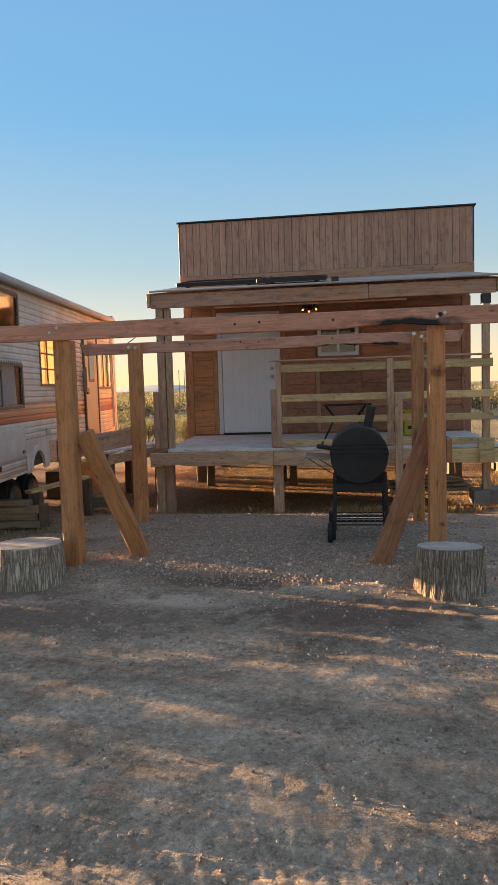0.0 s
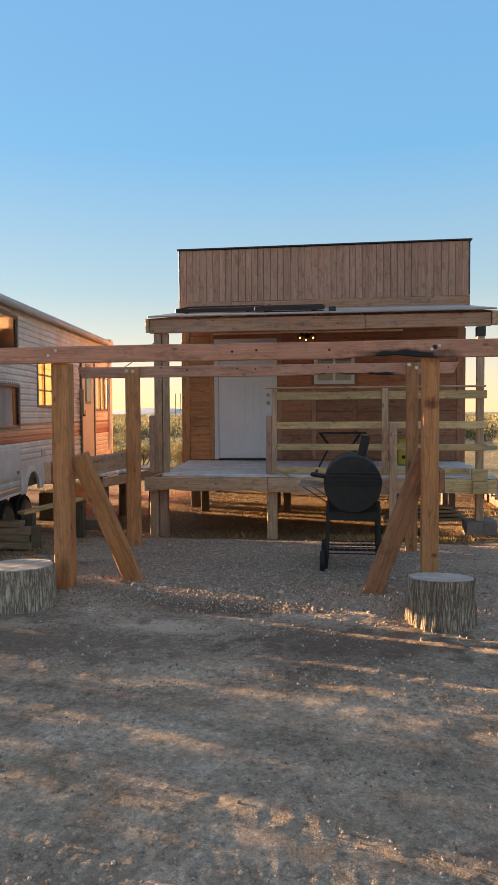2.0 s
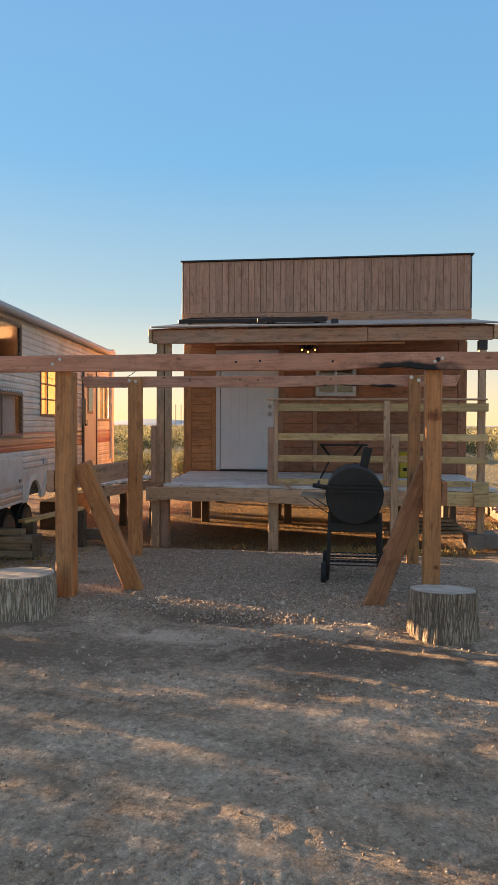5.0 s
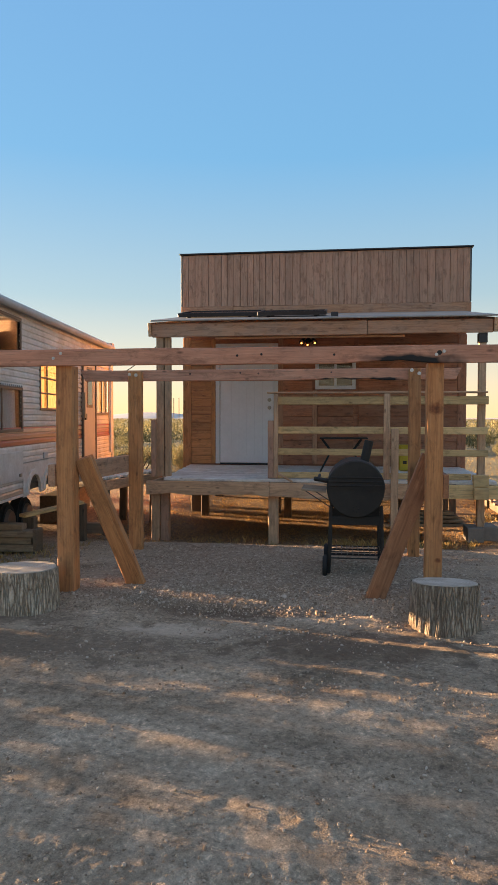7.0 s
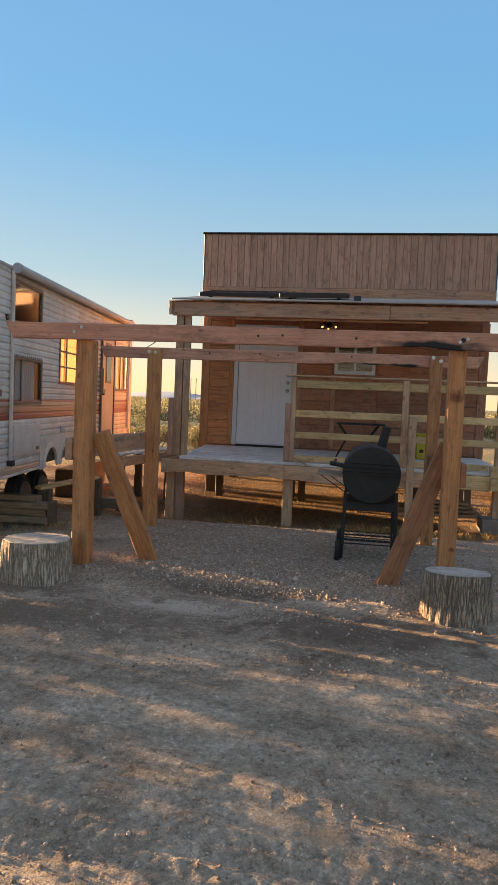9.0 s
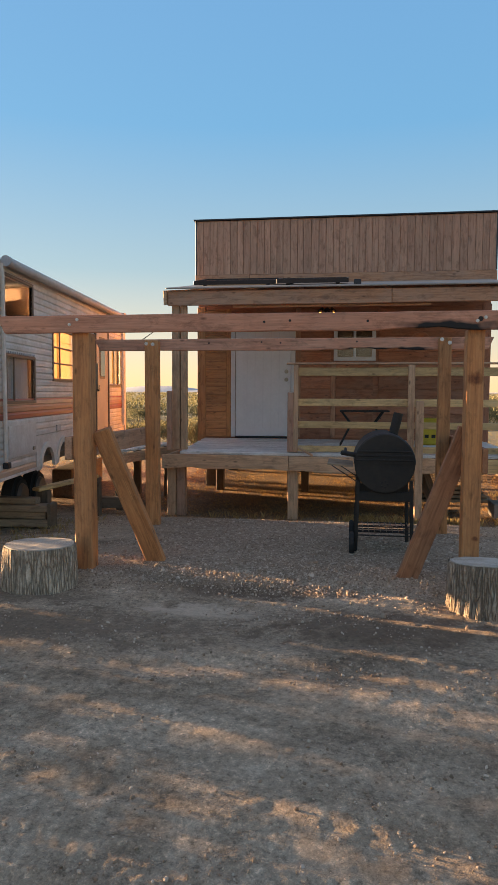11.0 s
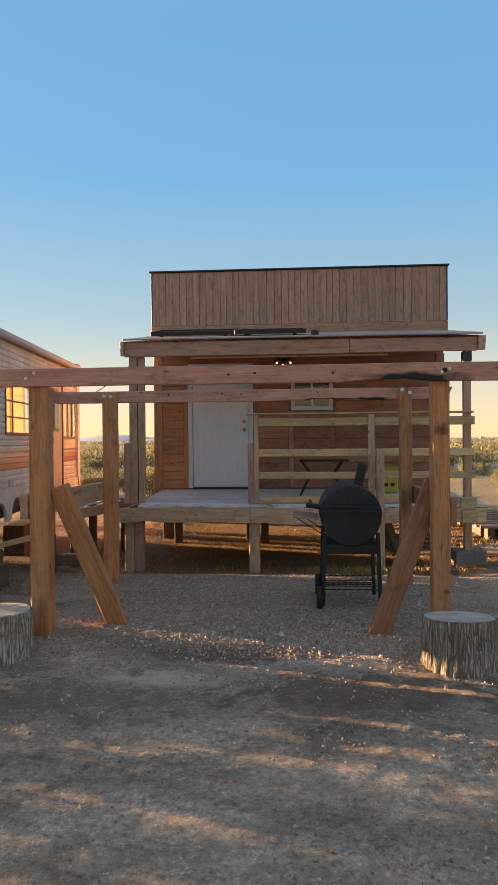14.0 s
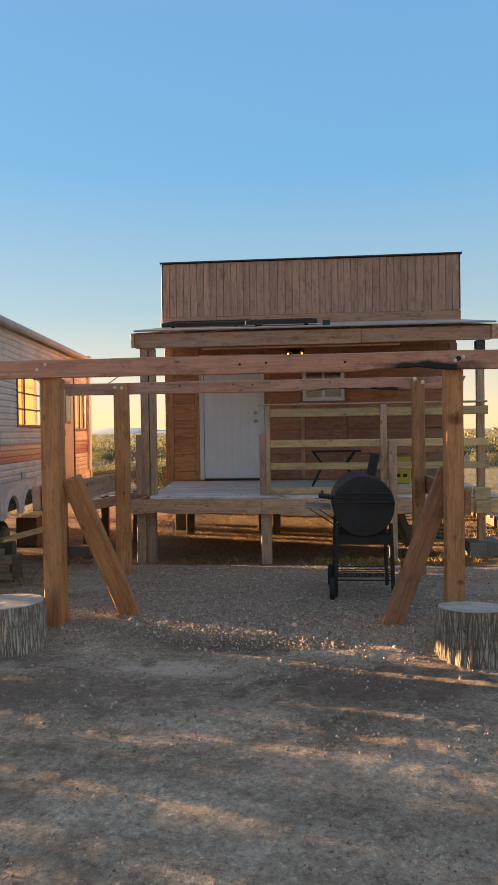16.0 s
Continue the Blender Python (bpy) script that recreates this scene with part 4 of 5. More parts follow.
# ---- travel trailer ----
trailer = thing("travel_trailer", (-3.9, 9.2, -0.1), "old cream travel trailer with ribbed sides and red stripes", "trailer")
TM = pose(-2.70, 8.39, 0, 0, 0, 6.98)
TW = 2.35
T_OPEN = [(-1.63, -0.77, 2.28, 2.68), (-1.60, -0.74, 1.42, 1.87), (-0.03, 1.06, 1.68, 2.28), (2.07, 2.93, 0.75, 2.56), (3.04, 3.98, 1.64, 2.27),
          (-0.56, -0.10, 0.60, 0.90), (0.08, 0.60, 0.60, 0.90)]


def nose(z):
    """Where the side ends towards the trailer's nose."""
    t = (z - 1.72) / 1.10
    return -2.80 + 0.62 * min(1.0, abs(t)) ** 5


def ribbed(name, x, out, opens, v1=4.32):
    bm = bmesh.new()
    step, z = 0.0725, 0.64
    while z < 2.80:
        z1 = min(z + step, 2.82)
        zm = (z + z1) / 2
        cuts = sorted((a, b) for a, b, c, d in opens if c - 0.01 < zm < d + 0.01)
        spans, v = [], nose(zm)
        for a, b in cuts:
            if a > v:
                spans.append((v, a))
            v = max(v, b)
        spans.append((v, v1))
        mi = 0
        if 1.20 < zm < 1.30:
            mi = 1
        elif 1.30 < zm < 1.36:
            mi = 2
        elif 1.36 < zm < 1.44:
            mi = 3
        elif 0.66 < zm < 0.72:
            mi = 3
        prof = [(0, z), (0.012, z + 0.012), (0.012, z1 - 0.022), (0.004, z1 - 0.012), (0, z1)]
        for a, b in spans:
            row0 = [bm.verts.new((x + out * o, nose(h) if a == nose(zm) else a, h)) for o, h in prof]
            row1 = [bm.verts.new((x + out * o, b, h)) for o, h in prof]
            for i in range(4):
                f = bm.faces.new((row0[i], row1[i], row1[i + 1], row0[i + 1]))
                f.material_index = 1 if mi == 3 and z > 1 and i > 1 else mi
        z = z1
    return part(name, bm, [TR_WHITE, TR_RED, TR_ORANGE, TR_TAN], trailer, "ribbed cream siding with red and tan stripes", TM)


side = ribbed("side_wall", 0.0, 1, T_OPEN)
FAR_OPEN = [(-1.2, -0.5, 1.75, 2.25), (0.5, 1.95, 1.72, 2.5), (3.2, 4.2, 1.7, 2.6)]
ribbed("side_wall", -TW, -1, FAR_OPEN)


def tbox(name, x0, x1, v0, v1, z0, z1, mat, label="", parent=None, bevel=0.004):
    bm = box_bm(x1 - x0, v1 - v0, z1 - z0, bevel)
    return part(name, bm, mat, parent or trailer, label, TM @ Matrix.Translation(((x0 + x1) / 2, (v0 + v1) / 2, (z0 + z1) / 2)))


# shell: nose, roof, rear, floor
bm = bmesh.new()
prof = [(nose(0.64 + 2.18 * i / 14), 0.64 + 2.18 * i / 14) for i in range(15)]
a = [bm.verts.new((-0.002, v, z)) for v, z in prof]
b = [bm.verts.new((-TW + 0.002, v, z)) for v, z in prof]
for i in range(14):
    bm.faces.new((a[i], a[i + 1], b[i + 1], b[i]))
part("nose", bm, TR_WHITE, trailer, "rounded front wall", TM, smooth=True)
bm = bmesh.new()
pr = [(-TW - 0.02, 2.81), (-TW + 0.25, 2.86), (-TW / 2, 2.885), (-0.25, 2.86), (0.03, 2.81), (0.03, 2.785), (-TW - 0.02, 2.785)]
a = [bm.verts.new((x, -2.20, z)) for x, z in pr]
b = [bm.verts.new((x, 4.34, z + 0.07)) for x, z in pr]
for i in range(len(pr)):
    j = (i + 1) % len(pr)
    bm.faces.new((a[i], a[j], b[j], b[i]))
bm.faces.new(a)
bm.faces.new(b[::-1])
part("roof", bm, TR_GREY, trailer, "", TM)
tbox("rear_wall", -TW, 0.012, 4.30, 4.34, 0.66, 1.62, TR_DOOR, "sun-warmed rear wall")
tbox("rear_wall", -TW, 0.012, 4.30, 4.34, 2.52, 2.86, TR_DOOR, "sun-warmed rear wall")
tbox("rear_wall", -TW, -TW + 0.25, 4.30, 4.34, 1.622, 2.518, TR_DOOR)
tbox("rear_wall", -0.22, 0.012, 4.30, 4.34, 1.622, 2.518, TR_DOOR)
tbox("rear_trim", -0.02, 0.035, 4.27, 4.36, 0.66, 2.90, TR_WHITE)
tbox("rear_cap", -0.30, 0.05, 4.22, 4.40, 2.90, 2.97, TR_TAN)
tbox("floor", -TW + 0.02, -0.02, -1.75, 4.28, 0.66, 0.74, W_DARK)
tbox("chassis_rail", -0.55, -0.47, -2.5, 4.3, 0.575, 0.655, DARKMETAL)
tbox("chassis_rail", -TW + 0.47, -TW + 0.55, -2.5, 4.3, 0.575, 0.655, DARKMETAL)
tbox("bottom_trim", 0.0, 0.02, -2.4, -0.58, 0.615, 0.645, TR_WHITE)
tbox("bottom_trim", 0.0, 0.02, 0.62, 2.05, 0.615, 0.645, TR_WHITE)
tbox("partition", -1.3, -1.26, -2.2, -0.3, 0.75, 1.9, TR_INSIDE)
# dark cross walls added to block sun inside, so the front window stays dark
tbox("partition", -TW + 0.05, -0.75, 2.0, 2.03, 0.75, 2.75, W_DARK)
tbox("partition", -TW + 0.05, -0.03, -0.28, -0.25, 0.75, 2.75, W_DARK)
tbox("cabinet", -1.0, -0.35, -1.4, -0.9, 2.36, 2.56, W_PALE, "light wood overhead locker")


def trailer_window(v0, v1, z0, z1, bars, curtain, label):
    w = tbox("window", 0.008, 0.022, v0 - 0.03, v1 + 0.03, z0 - 0.035, z0 - 0.0, TR_BROWN, label)
    for a0, a1, c0, c1 in ((v0 - 0.03, v1 + 0.03, z1, z1 + 0.035), (v0 - 0.03, v0 + 0.012, z0, z1), (v1 - 0.012, v1 + 0.03, z0, z1)):
        tbox("frame", 0.008, 0.022, a0, a1, c0, c1, TR_BROWN, parent=w)
    for kind, q in bars:
        if kind == "v":
            tbox("mullion", 0.004, 0.020, q - 0.014, q + 0.014, z0, z1, TR_BROWN, parent=w)
        else:
            tbox("muntin", 0.004, 0.018, v0 + 0.012, v1 - 0.012, q - 0.010, q + 0.010, TR_BROWN, parent=w)
    p = tbox("pane", -0.004, 0.0, v0, v1, z0, z1, GLASS, parent=w, bevel=0)
    p.visible_shadow = False
    if curtain:
        bm = bmesh.new()
        n = 40
        lo = [bm.verts.new((-0.07 + 0.02 * math.sin(i * 1.3), curtain[0] + (curtain[1] - curtain[0]) * i / n, z0 - 0.03)) for i in range(n + 1)]
        hi = [bm.verts.new((-0.07 + 0.012 * math.sin(i * 1.3 + 0.5), curtain[0] + (curtain[1] - curtain[0]) * i / n, z1 + 0.03)) for i in range(n + 1)]
        for i in range(n):
            bm.faces.new((lo[i], lo[i + 1], hi[i + 1], hi[i]))
        part("curtain", bm, curtain[2], w, "thin drawn curtain", TM, smooth=True)
    return w


trailer_window(*T_OPEN[0], [], None, "dark front upper window")
trailer_window(*T_OPEN[1], [("v", -1.38)], (-1.36, -0.78, WHITE), "sliding window with a pale curtain")
trailer_window(*T_OPEN[2], [("v", 0.25), ("h", 1.87), ("h", 2.07)], (0.0, 1.05, CURTAIN), "window glowing with low sun through its curtain")
trailer_window(*T_OPEN[4], [("v", 3.45), ("v", 3.75)], (3.05, 3.97, CURTAIN), "rear window with a sunlit curtain")
for k in range(14):
    tbox("awning_rivet", 0.012, 0.03, -1.62 + k * 0.065, -1.59 + k * 0.065, 1.905, 1.93, TR_GREY, parent=trailer)
# door
td = tbox("door", 0.0, 0.03, 2.10, 2.90, 0.72, 2.54, TR_DOOR, "tan entry door with a slim window")
tbox("door_window", 0.03, 0.036, 2.32, 2.68, 1.72, 2.38, TR_BROWN, parent=td)
tbox("door_pane", 0.036, 0.04, 2.36, 2.64, 1.76, 2.34, PANEL, parent=td)
tbox("door_frame", 0.005, 0.045, 2.05, 2.095, 0.70, 2.58, TR_BROWN, parent=td)
tbox("door_frame", 0.005, 0.045, 2.905, 2.95, 0.70, 2.58, TR_BROWN, parent=td)
tbox("grab_handle", 0.03, 0.09, 1.98, 2.02, 1.55, 1.95, CHROME, parent=td)
tbox("lock", 0.03, 0.06, 2.14, 2.22, 1.52, 1.62, DARKMETAL, parent=td)
# hatch
h = tbox("hatch", 0.012, 0.03, -1.60, -0.76, 0.82, 1.16, TR_WHITE, "storage hatch door")
tbox("latch", 0.03, 0.045, -0.90, -0.84, 0.86, 0.90, CHROME, parent=h)
tbox("vent", 0.012, 0.03, 0.05, 0.20, 1.02, 1.10, TR_GREY)


# fenders and wheels
def fender(vc, half):
    bm = bmesh.new()
    n, ro, ri = 14, half + 0.07, half
    for k in range(n):
        a0, a1 = math.pi * k / n, math.pi * (k + 1) / n
        q = [(math.cos(t) * r, math.sin(t) * r) for t, r in ((a0, ri), (a0, ro), (a1, ro), (a1, ri))]
        lo = [bm.verts.new((0.0, vc + y, 0.62 + z)) for y, z in q]
        hi = [bm.verts.new((0.035, vc + y, 0.62 + z)) for y, z in q]
        bm.faces.new(hi)
        for i in range(4):
            j = (i + 1) % 4
            bm.faces.new((lo[i], lo[j], hi[j], hi[i]))
    part("fender", bm, TR_WHITE, trailer, "white wheel-arch trim", TM)


def skirt(v0, v1, arches):
    """Smooth low side panel with round-topped wheel openings."""
    bm = bmesh.new()
    n = 96
    cols = []
    for i in range(n + 1):
        v = v0 + (v1 - v0) * i / n
        low = 0.60
        for vc, half in arches:
            if abs(v - vc) < half:
                low = max(low, 0.62 + math.sqrt(half * half - (v - vc) ** 2))
        cols.append([bm.verts.new((x, v, z)) for x, z in ((0.013, low), (0.019, low), (0.019, 1.0), (0.013, 1.0))])
    for a, b in zip(cols, cols[1:]):
        for i in range(4):
            j = (i + 1) % 4
            bm.faces.new((a[i], a[j], b[j], b[i]))
    bm.faces.new(cols[0])
    bm.faces.new(cols[-1][::-1])
    return part("skirt_panel", bm, TR_WHITE, trailer, "smooth dusty skirt round the wheel openings", TM)


def wheel(vc, x):
    bm = bmesh.new()
    bmesh.ops.create_cone(bm, cap_ends=True, segments=32, radius1=0.27, radius2=0.27, depth=0.18)
    bmesh.ops.bevel(bm, geom=[e for e in bm.edges if abs(e.verts[0].co.z - e.verts[1].co.z) < 1e-5], offset=0.04, segments=3, affect="EDGES")
    M = TM @ pose(x, vc + 0.08, 0.22, 0, 90, 0)
    w = part("wheel", bm, RUBBER, trailer, "dark tyre", M, smooth=False)
    bm = bmesh.new()
    bmesh.ops.create_cone(bm, cap_ends=True, segments=24, radius1=0.19, radius2=0.15, depth=0.05)
    part("rim", bm, TR_BROWN, w, "dusty brown rim", M @ Matrix.Translation((0, 0, 0.10)))


skirt(-0.73, 0.72, ((-0.33, 0.23), (0.34, 0.25)))
for vc, half in ((-0.33, 0.23), (0.34, 0.25)):
    fender(vc, half)
    wheel(vc, -0.42)
    wheel(vc, -TW + 0.20)
# awning roller and arm
rod("awning_roll", TM @ Vector((0.075, -1.66, 2.80)), TM @ Vector((0.075, 4.12, 2.865)), 0.05, TR_GREY, trailer, "rolled grey awning along the roof edge", seg=20, bevel=0.01)
rod("awning_cap", TM @ Vector((0.075, -1.72, 2.80)), TM @ Vector((0.075, -1.655, 2.80)), 0.054, TR_GREY, trailer, seg=20)
tbox("awning_arm", 0.02, 0.05, -1.725, -1.685, 0.80, 2.78, TR_WHITE, "white awning support arm")
tbox("awning_arm", 0.02, 0.06, 4.06, 4.11, 0.90, 2.86, WHITE, "white awning support arm")
tbox("arm_foot", 0.015, 0.07, -1.75, -1.66, 0.74, 0.80, DARKMETAL)
# worn name script on the side as plain bars
for k, (w, hgt) in enumerate(((0.07, 0.12), (0.05, 0.07), (0.06, 0.07), (0.05, 0.07), (0.05, 0.10), (0.06, 0.07))):
    tbox("name_mark", 0.013, 0.018, -2.40 + k * 0.085, -2.40 + k * 0.085 + w, 1.47, 1.47 + hgt, TR_BROWN)
rod("side_lamp", TM @ Vector((0.0, -1.82, 2.28)), TM @ Vector((0.03, -1.82, 2.28)), 0.03, DARKMETAL, trailer)
# clutter under the trailer
for k, (p0, p1, w, hh, mat, lb) in enumerate((
    ((-2.75, 7.95, 0.34), (-2.30, 8.75, 0.42), 0.14, 0.04, W_PALE, "sunlit loose plank lying on blocks"),
    ((-3.5, 7.62, 0.00), (-2.46, 7.72, 0.00), 0.20, 0.085, W_OLDGREY, "grey split timber at the bottom of a low stack"),
    ((-3.5, 7.66, 0.09), (-2.50, 7.74, 0.085), 0.17, 0.080, W_OLDGREY, "grey weathered timber in a low stack"),
    ((-3.5, 7.60, 0.175), (-2.45, 7.72, 0.170), 0.19, 0.075, W_OLDGREY, "grey weathered timber in a low stack"),
    ((-3.5, 7.68, 0.26), (-2.62, 7.74, 0.245), 0.15, 0.070, W_OLDGREY, "grey weathered timber on top of a low stack"),
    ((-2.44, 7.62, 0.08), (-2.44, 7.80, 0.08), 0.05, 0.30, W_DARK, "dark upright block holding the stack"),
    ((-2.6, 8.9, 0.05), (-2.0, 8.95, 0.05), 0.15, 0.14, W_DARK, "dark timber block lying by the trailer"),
    # three stacks added to stop low sun passing beneath the trailer
    ((-4.66, 7.8, 0.25), (-4.85, 9.7, 0.25), 0.3, 0.68, W_DARK, "added dark timber stack that blocks low sun under the trailer"),
    ((-3.35, 10.1, 0.12), (-3.6, 12.1, 0.12), 0.3, 0.42, W_DARK, "added dark timber stack that blocks low sun under the trailer"),
    ((-4.3, 8.3, 0.08), (-4.6, 9.9, 0.08), 0.3, 0.32, W_DARK, "added dark timber stack that blocks low sun under the trailer"))):
    th = thing("timber_offcut", (*((Vector(p0) + Vector(p1)) / 2).xy, -0.08), lb, "timber", "loose timber by the trailer")
    bar("plank", p0, p1, w, hh, mat, th)
    if k == 0:
        post("support", p1[0] - 0.06, p1[0] + 0.06, p1[1] - 0.06, p1[1] + 0.06, -0.1, p1[2] - hh / 2, W_DARK, th)
        post("support", p0[0] + 0.02, p0[0] + 0.14, p0[1] + 0.02, p0[1] + 0.14, -0.1, p0[2] - hh / 2, W_DARK, th)

# ---- barrel grill ----
GX, GZ, GR, GY0, GY1 = 1.285, 0.868, 0.275, 6.60, 7.25
grill = thing("barrel_grill", (GX, 6.9, 0.01), "black barrel charcoal grill on wheeled legs", "grill")


def barrel(name, a0, a1, r, y0, y1, mat, label=""):
    """Part of a drum along y, between two angles, with a rounded closed end."""
    bm = bmesh.new()
    n = 28
    rows = [(y0, r * 0.965), (y0 + 0.012, r), (y1 - 0.012, r), (y1, r * 0.965)]
    rings = [[bm.verts.new((q * math.cos(a0 + (a1 - a0) * i / n), y, q * math.sin(a0 + (a1 - a0) * i / n))) for i in range(n + 1)] for y, q in rows]
    for k in range(3):
        for i in range(n):
            bm.faces.new((rings[k][i], rings[k][i + 1], rings[k + 1][i + 1], rings[k + 1][i]))
    bm.faces.new(rings[0])
    bm.faces.new(rings[3][::-1])
    bm.faces.new([rings[k][0] for k in range(4)][::-1])
    bm.faces.new([rings[k][n] for k in range(4)])
    return part(name, bm, mat, grill, label, Matrix.Translation((GX, 0, GZ)))


body = barrel("firebox", math.radians(180), math.radians(360), GR, GY0, GY1, BLACK)
lid = barrel("lid", 0.004, math.pi - 0.004, GR * 1.015, GY0 - 0.012, GY1 + 0.012, BLACK, "domed lid with pressed ridges")
for dz, hw in ((0.035, 0.26), (0.075, 0.255), (0.115, 0.24)):
    slab("ridge", GX - hw, GX + hw, GY0 - 0.022, GY0 - 0.011, GZ + dz - 0.008, GZ + dz + 0.008, BLACK, lid, bevel=0.004)
for a in range(5):
    t = a * 2 * math.pi / 5
    rod("vent_hole", (GX + 0.028 * math.cos(t), GY0 - 0.004, GZ - 0.19 + 0.028 * math.sin(t)), (GX + 0.028 * math.cos(t), GY0 + 0.004, GZ - 0.19 + 0.028 * math.sin(t)), 0.009, RUBBER, body, seg=10)
rod("chimney", (GX + 0.09, 6.90, GZ + 0.25), (GX + 0.135, 6.90, GZ + 0.46), 0.045, BLACK, grill, "stub smoke stack", seg=20)
rod("handle", (GX - 0.40, 6.60, GZ + 0.10), (GX - 0.26, 6.64, GZ + 0.075), 0.022, BLACK, grill, "lid handle", bevel=0.006)
rod("handle", (GX - 0.36, 6.63, GZ + 0.09), (GX - 0.36, 7.14, GZ + 0.09), 0.015, BLACK, grill, "lid handle")
for x, y in ((1.05, 6.66), (1.53, 6.66), (1.05, 7.20), (1.53, 7.20)):
    sgn = -1 if x < GX else 1
    bar("leg", (x, y, GZ - 0.16), (x + sgn * 0.02, y, 0.005), 0.035, 0.035, BLACK, grill, up=(0, 1, 0), amp=0)
for y in (6.66, 7.20):
    bar("crossbar", (1.05, y, 0.56), (1.53, y, 0.56), 0.03, 0.09, BLACK, grill, amp=0)
bar("crossbar", (1.04, 6.66, 0.19), (1.55, 6.66, 0.19), 0.012, 0.012, BLACK, grill, amp=0)
for k in range(4):
    y = 6.69 + k * 0.16
    rod("grate_rod", (1.05, y, 0.215), (1.54, y, 0.215), 0.005, DARKMETAL, grill, seg=6)
for k in range(9):
    x = 1.10 + k * 0.055
    rod("grate_rod", (x, 6.67, 0.22), (x, 7.19, 0.22), 0.005, DARKMETAL, grill, seg=6)
rod("guard_rod", (1.05, 6.67, 0.27), (1.54, 6.67, 0.27), 0.005, DARKMETAL, grill, seg=6)
bmw = bmesh.new()
bmesh.ops.create_cone(bmw, cap_ends=True, segments=28, radius1=0.105, radius2=0.105, depth=0.045)
bmesh.ops.bevel(bmw, geom=[e for e in bmw.edges if abs(e.verts[0].co.z - e.verts[1].co.z) < 1e-5], offset=0.01, segments=2, affect="EDGES")
for y in (6.60, 7.20):
    part("wheel", bmw.copy(), RUBBER, grill, "small black wheel", pose(0.995, y, 0.125, 0, 90, 0))
bmw.free()
rod("axle", (0.98, 7.20, 0.125), (1.55, 7.20, 0.125), 0.008, DARKMETAL, grill)
for k in range(3):
    y = 6.70 + k * 0.17
    bar("shelf_slat", (0.76, y, 0.855), (1.0, y, 0.835), 0.13, 0.016, W_OLDGREY, grill)
for y in (6.67, 7.12):
    rod("shelf_strut", (0.80, y, 0.84), (1.05, y, 0.68), 0.005, DARKMETAL, grill, seg=6)

# ---- things on the porch ----
table = thing("tray_table", (1.18, 10.5, DZ), "dark folding tray table standing on the porch", "table")
slab("top", 0.83, 1.55, 10.35, 10.75, 1.235, 1.26, DARKMETAL, table, bevel=0.006)
for y in (10.42, 10.68):
    rod("leg", (0.86, y, 1.235), (1.0, y, 1.05), 0.013, BLACK, table)
    rod("leg", (1.0, y, 1.05), (0.84, y, 0.735), 0.013, BLACK, table)
    rod("leg", (1.46, y, 1.235), (1.33, y, 1.05), 0.013, BLACK, table)
    rod("leg", (1.33, y, 1.05), (1.5, y, 0.735), 0.013, BLACK, table)
for x in (0.92, 1.42):
    rod("brace", (x, 10.42, 1.14), (x, 10.68, 1.14), 0.008, BLACK, table)
crate = thing("crate", (2.28, 11.2, DZ), "tall yellow plastic crate with dark hand holes", "crate")
bm = box_bm(0.27, 0.24, 0.40, 0.015)
part("body", bm, YELLOW, crate, "", Matrix.Translation((2.20, 11.1, DZ + 0.203)))
for z in (0.26, 0.11):
    slab("slot", 2.12, 2.18, 10.976, 10.985, DZ + z, DZ + z + 0.05, BLACK, crate, bevel=0)
    slab("slot", 2.22, 2.28, 10.976, 10.985, DZ + z, DZ + z + 0.05, BLACK, crate, bevel=0)
slab("rim", 2.055, 2.345, 10.97, 11.23, DZ + 0.385, DZ + 0.41, YELLOW, crate)

# ---- blocks and timber to the right of the porch ----
for k, (x, y, z) in enumerate(((2.82, 9.28, -0.09), (3.03, 9.42, -0.09))):
    th = thing("concrete_block", (x + 0.1, y + 0.1, z), "grey concrete block under a post", "block", "blocks under the post")
    slab("body", x, x + 0.205, y, y + 0.39, z, z + 0.19, CONCRETE, th, bevel=0.006)
for k in range(4):
    th = thing("timber_offcut", (2.2, 10.2, -0.1), "weathered grey board stacked under the porch edge", "timber", "boards under the porch")
    bar("plank", (1.75 + 0.05 * k, 9.75 + 0.03 * k, 0.06 + 0.055 * k), (2.9 - 0.06 * k, 9.95, 0.05 + 0.055 * k), 0.19, 0.04, W_OLDGREY, th)
th = thing("deck_brace", (2.05, 9.6, -0.1), "crossed dark braces under the porch", "brace")
bar("brace", (1.98, 9.55, 0.48), (2.2, 9.6, -0.12), 0.04, 0.09, W_DARK, th, up=(1, 0, 0.3))
bar("brace", (2.1, 9.65, 0.0), (1.9, 9.68, 0.45), 0.04, 0.09, W_DARK, th, up=(1, 0, 0.3))
walkway = thing("plank_walkway", (5.2, 13.0, -0.1), "low walkway of worn reddish planks", "walkway")
for k in range(16):
    y = 11.6 + 0.165 * k
    beam("plank", 3.75 + 0.06 * math.sin(k * 5.1), 7.2, y, y + 0.15, 0.10 + 0.015 * math.sin(k * 3.3), 0.14 + 0.015 * math.sin(k * 3.3), W_OLDRED, walkway)
for x in (3.9, 5.4, 6.9):
    bar("bearer", (x, 11.6, 0.0), (x, 14.2, 0.0), 0.09, 0.19, W_DARK, walkway)
for k in range(5):
    th = thing("timber_offcut", (3.6, 10.6, -0.1), "weathered board lying on the ground", "timber", "boards on the ground")
    bar("plank", (3.0 + 0.12 * k, 10.3 + 0.16 * k, -0.06), (4.6 + 0.1 * k, 9.9 + 0.22 * k, -0.05), 0.13, 0.035, W_GREY, th)

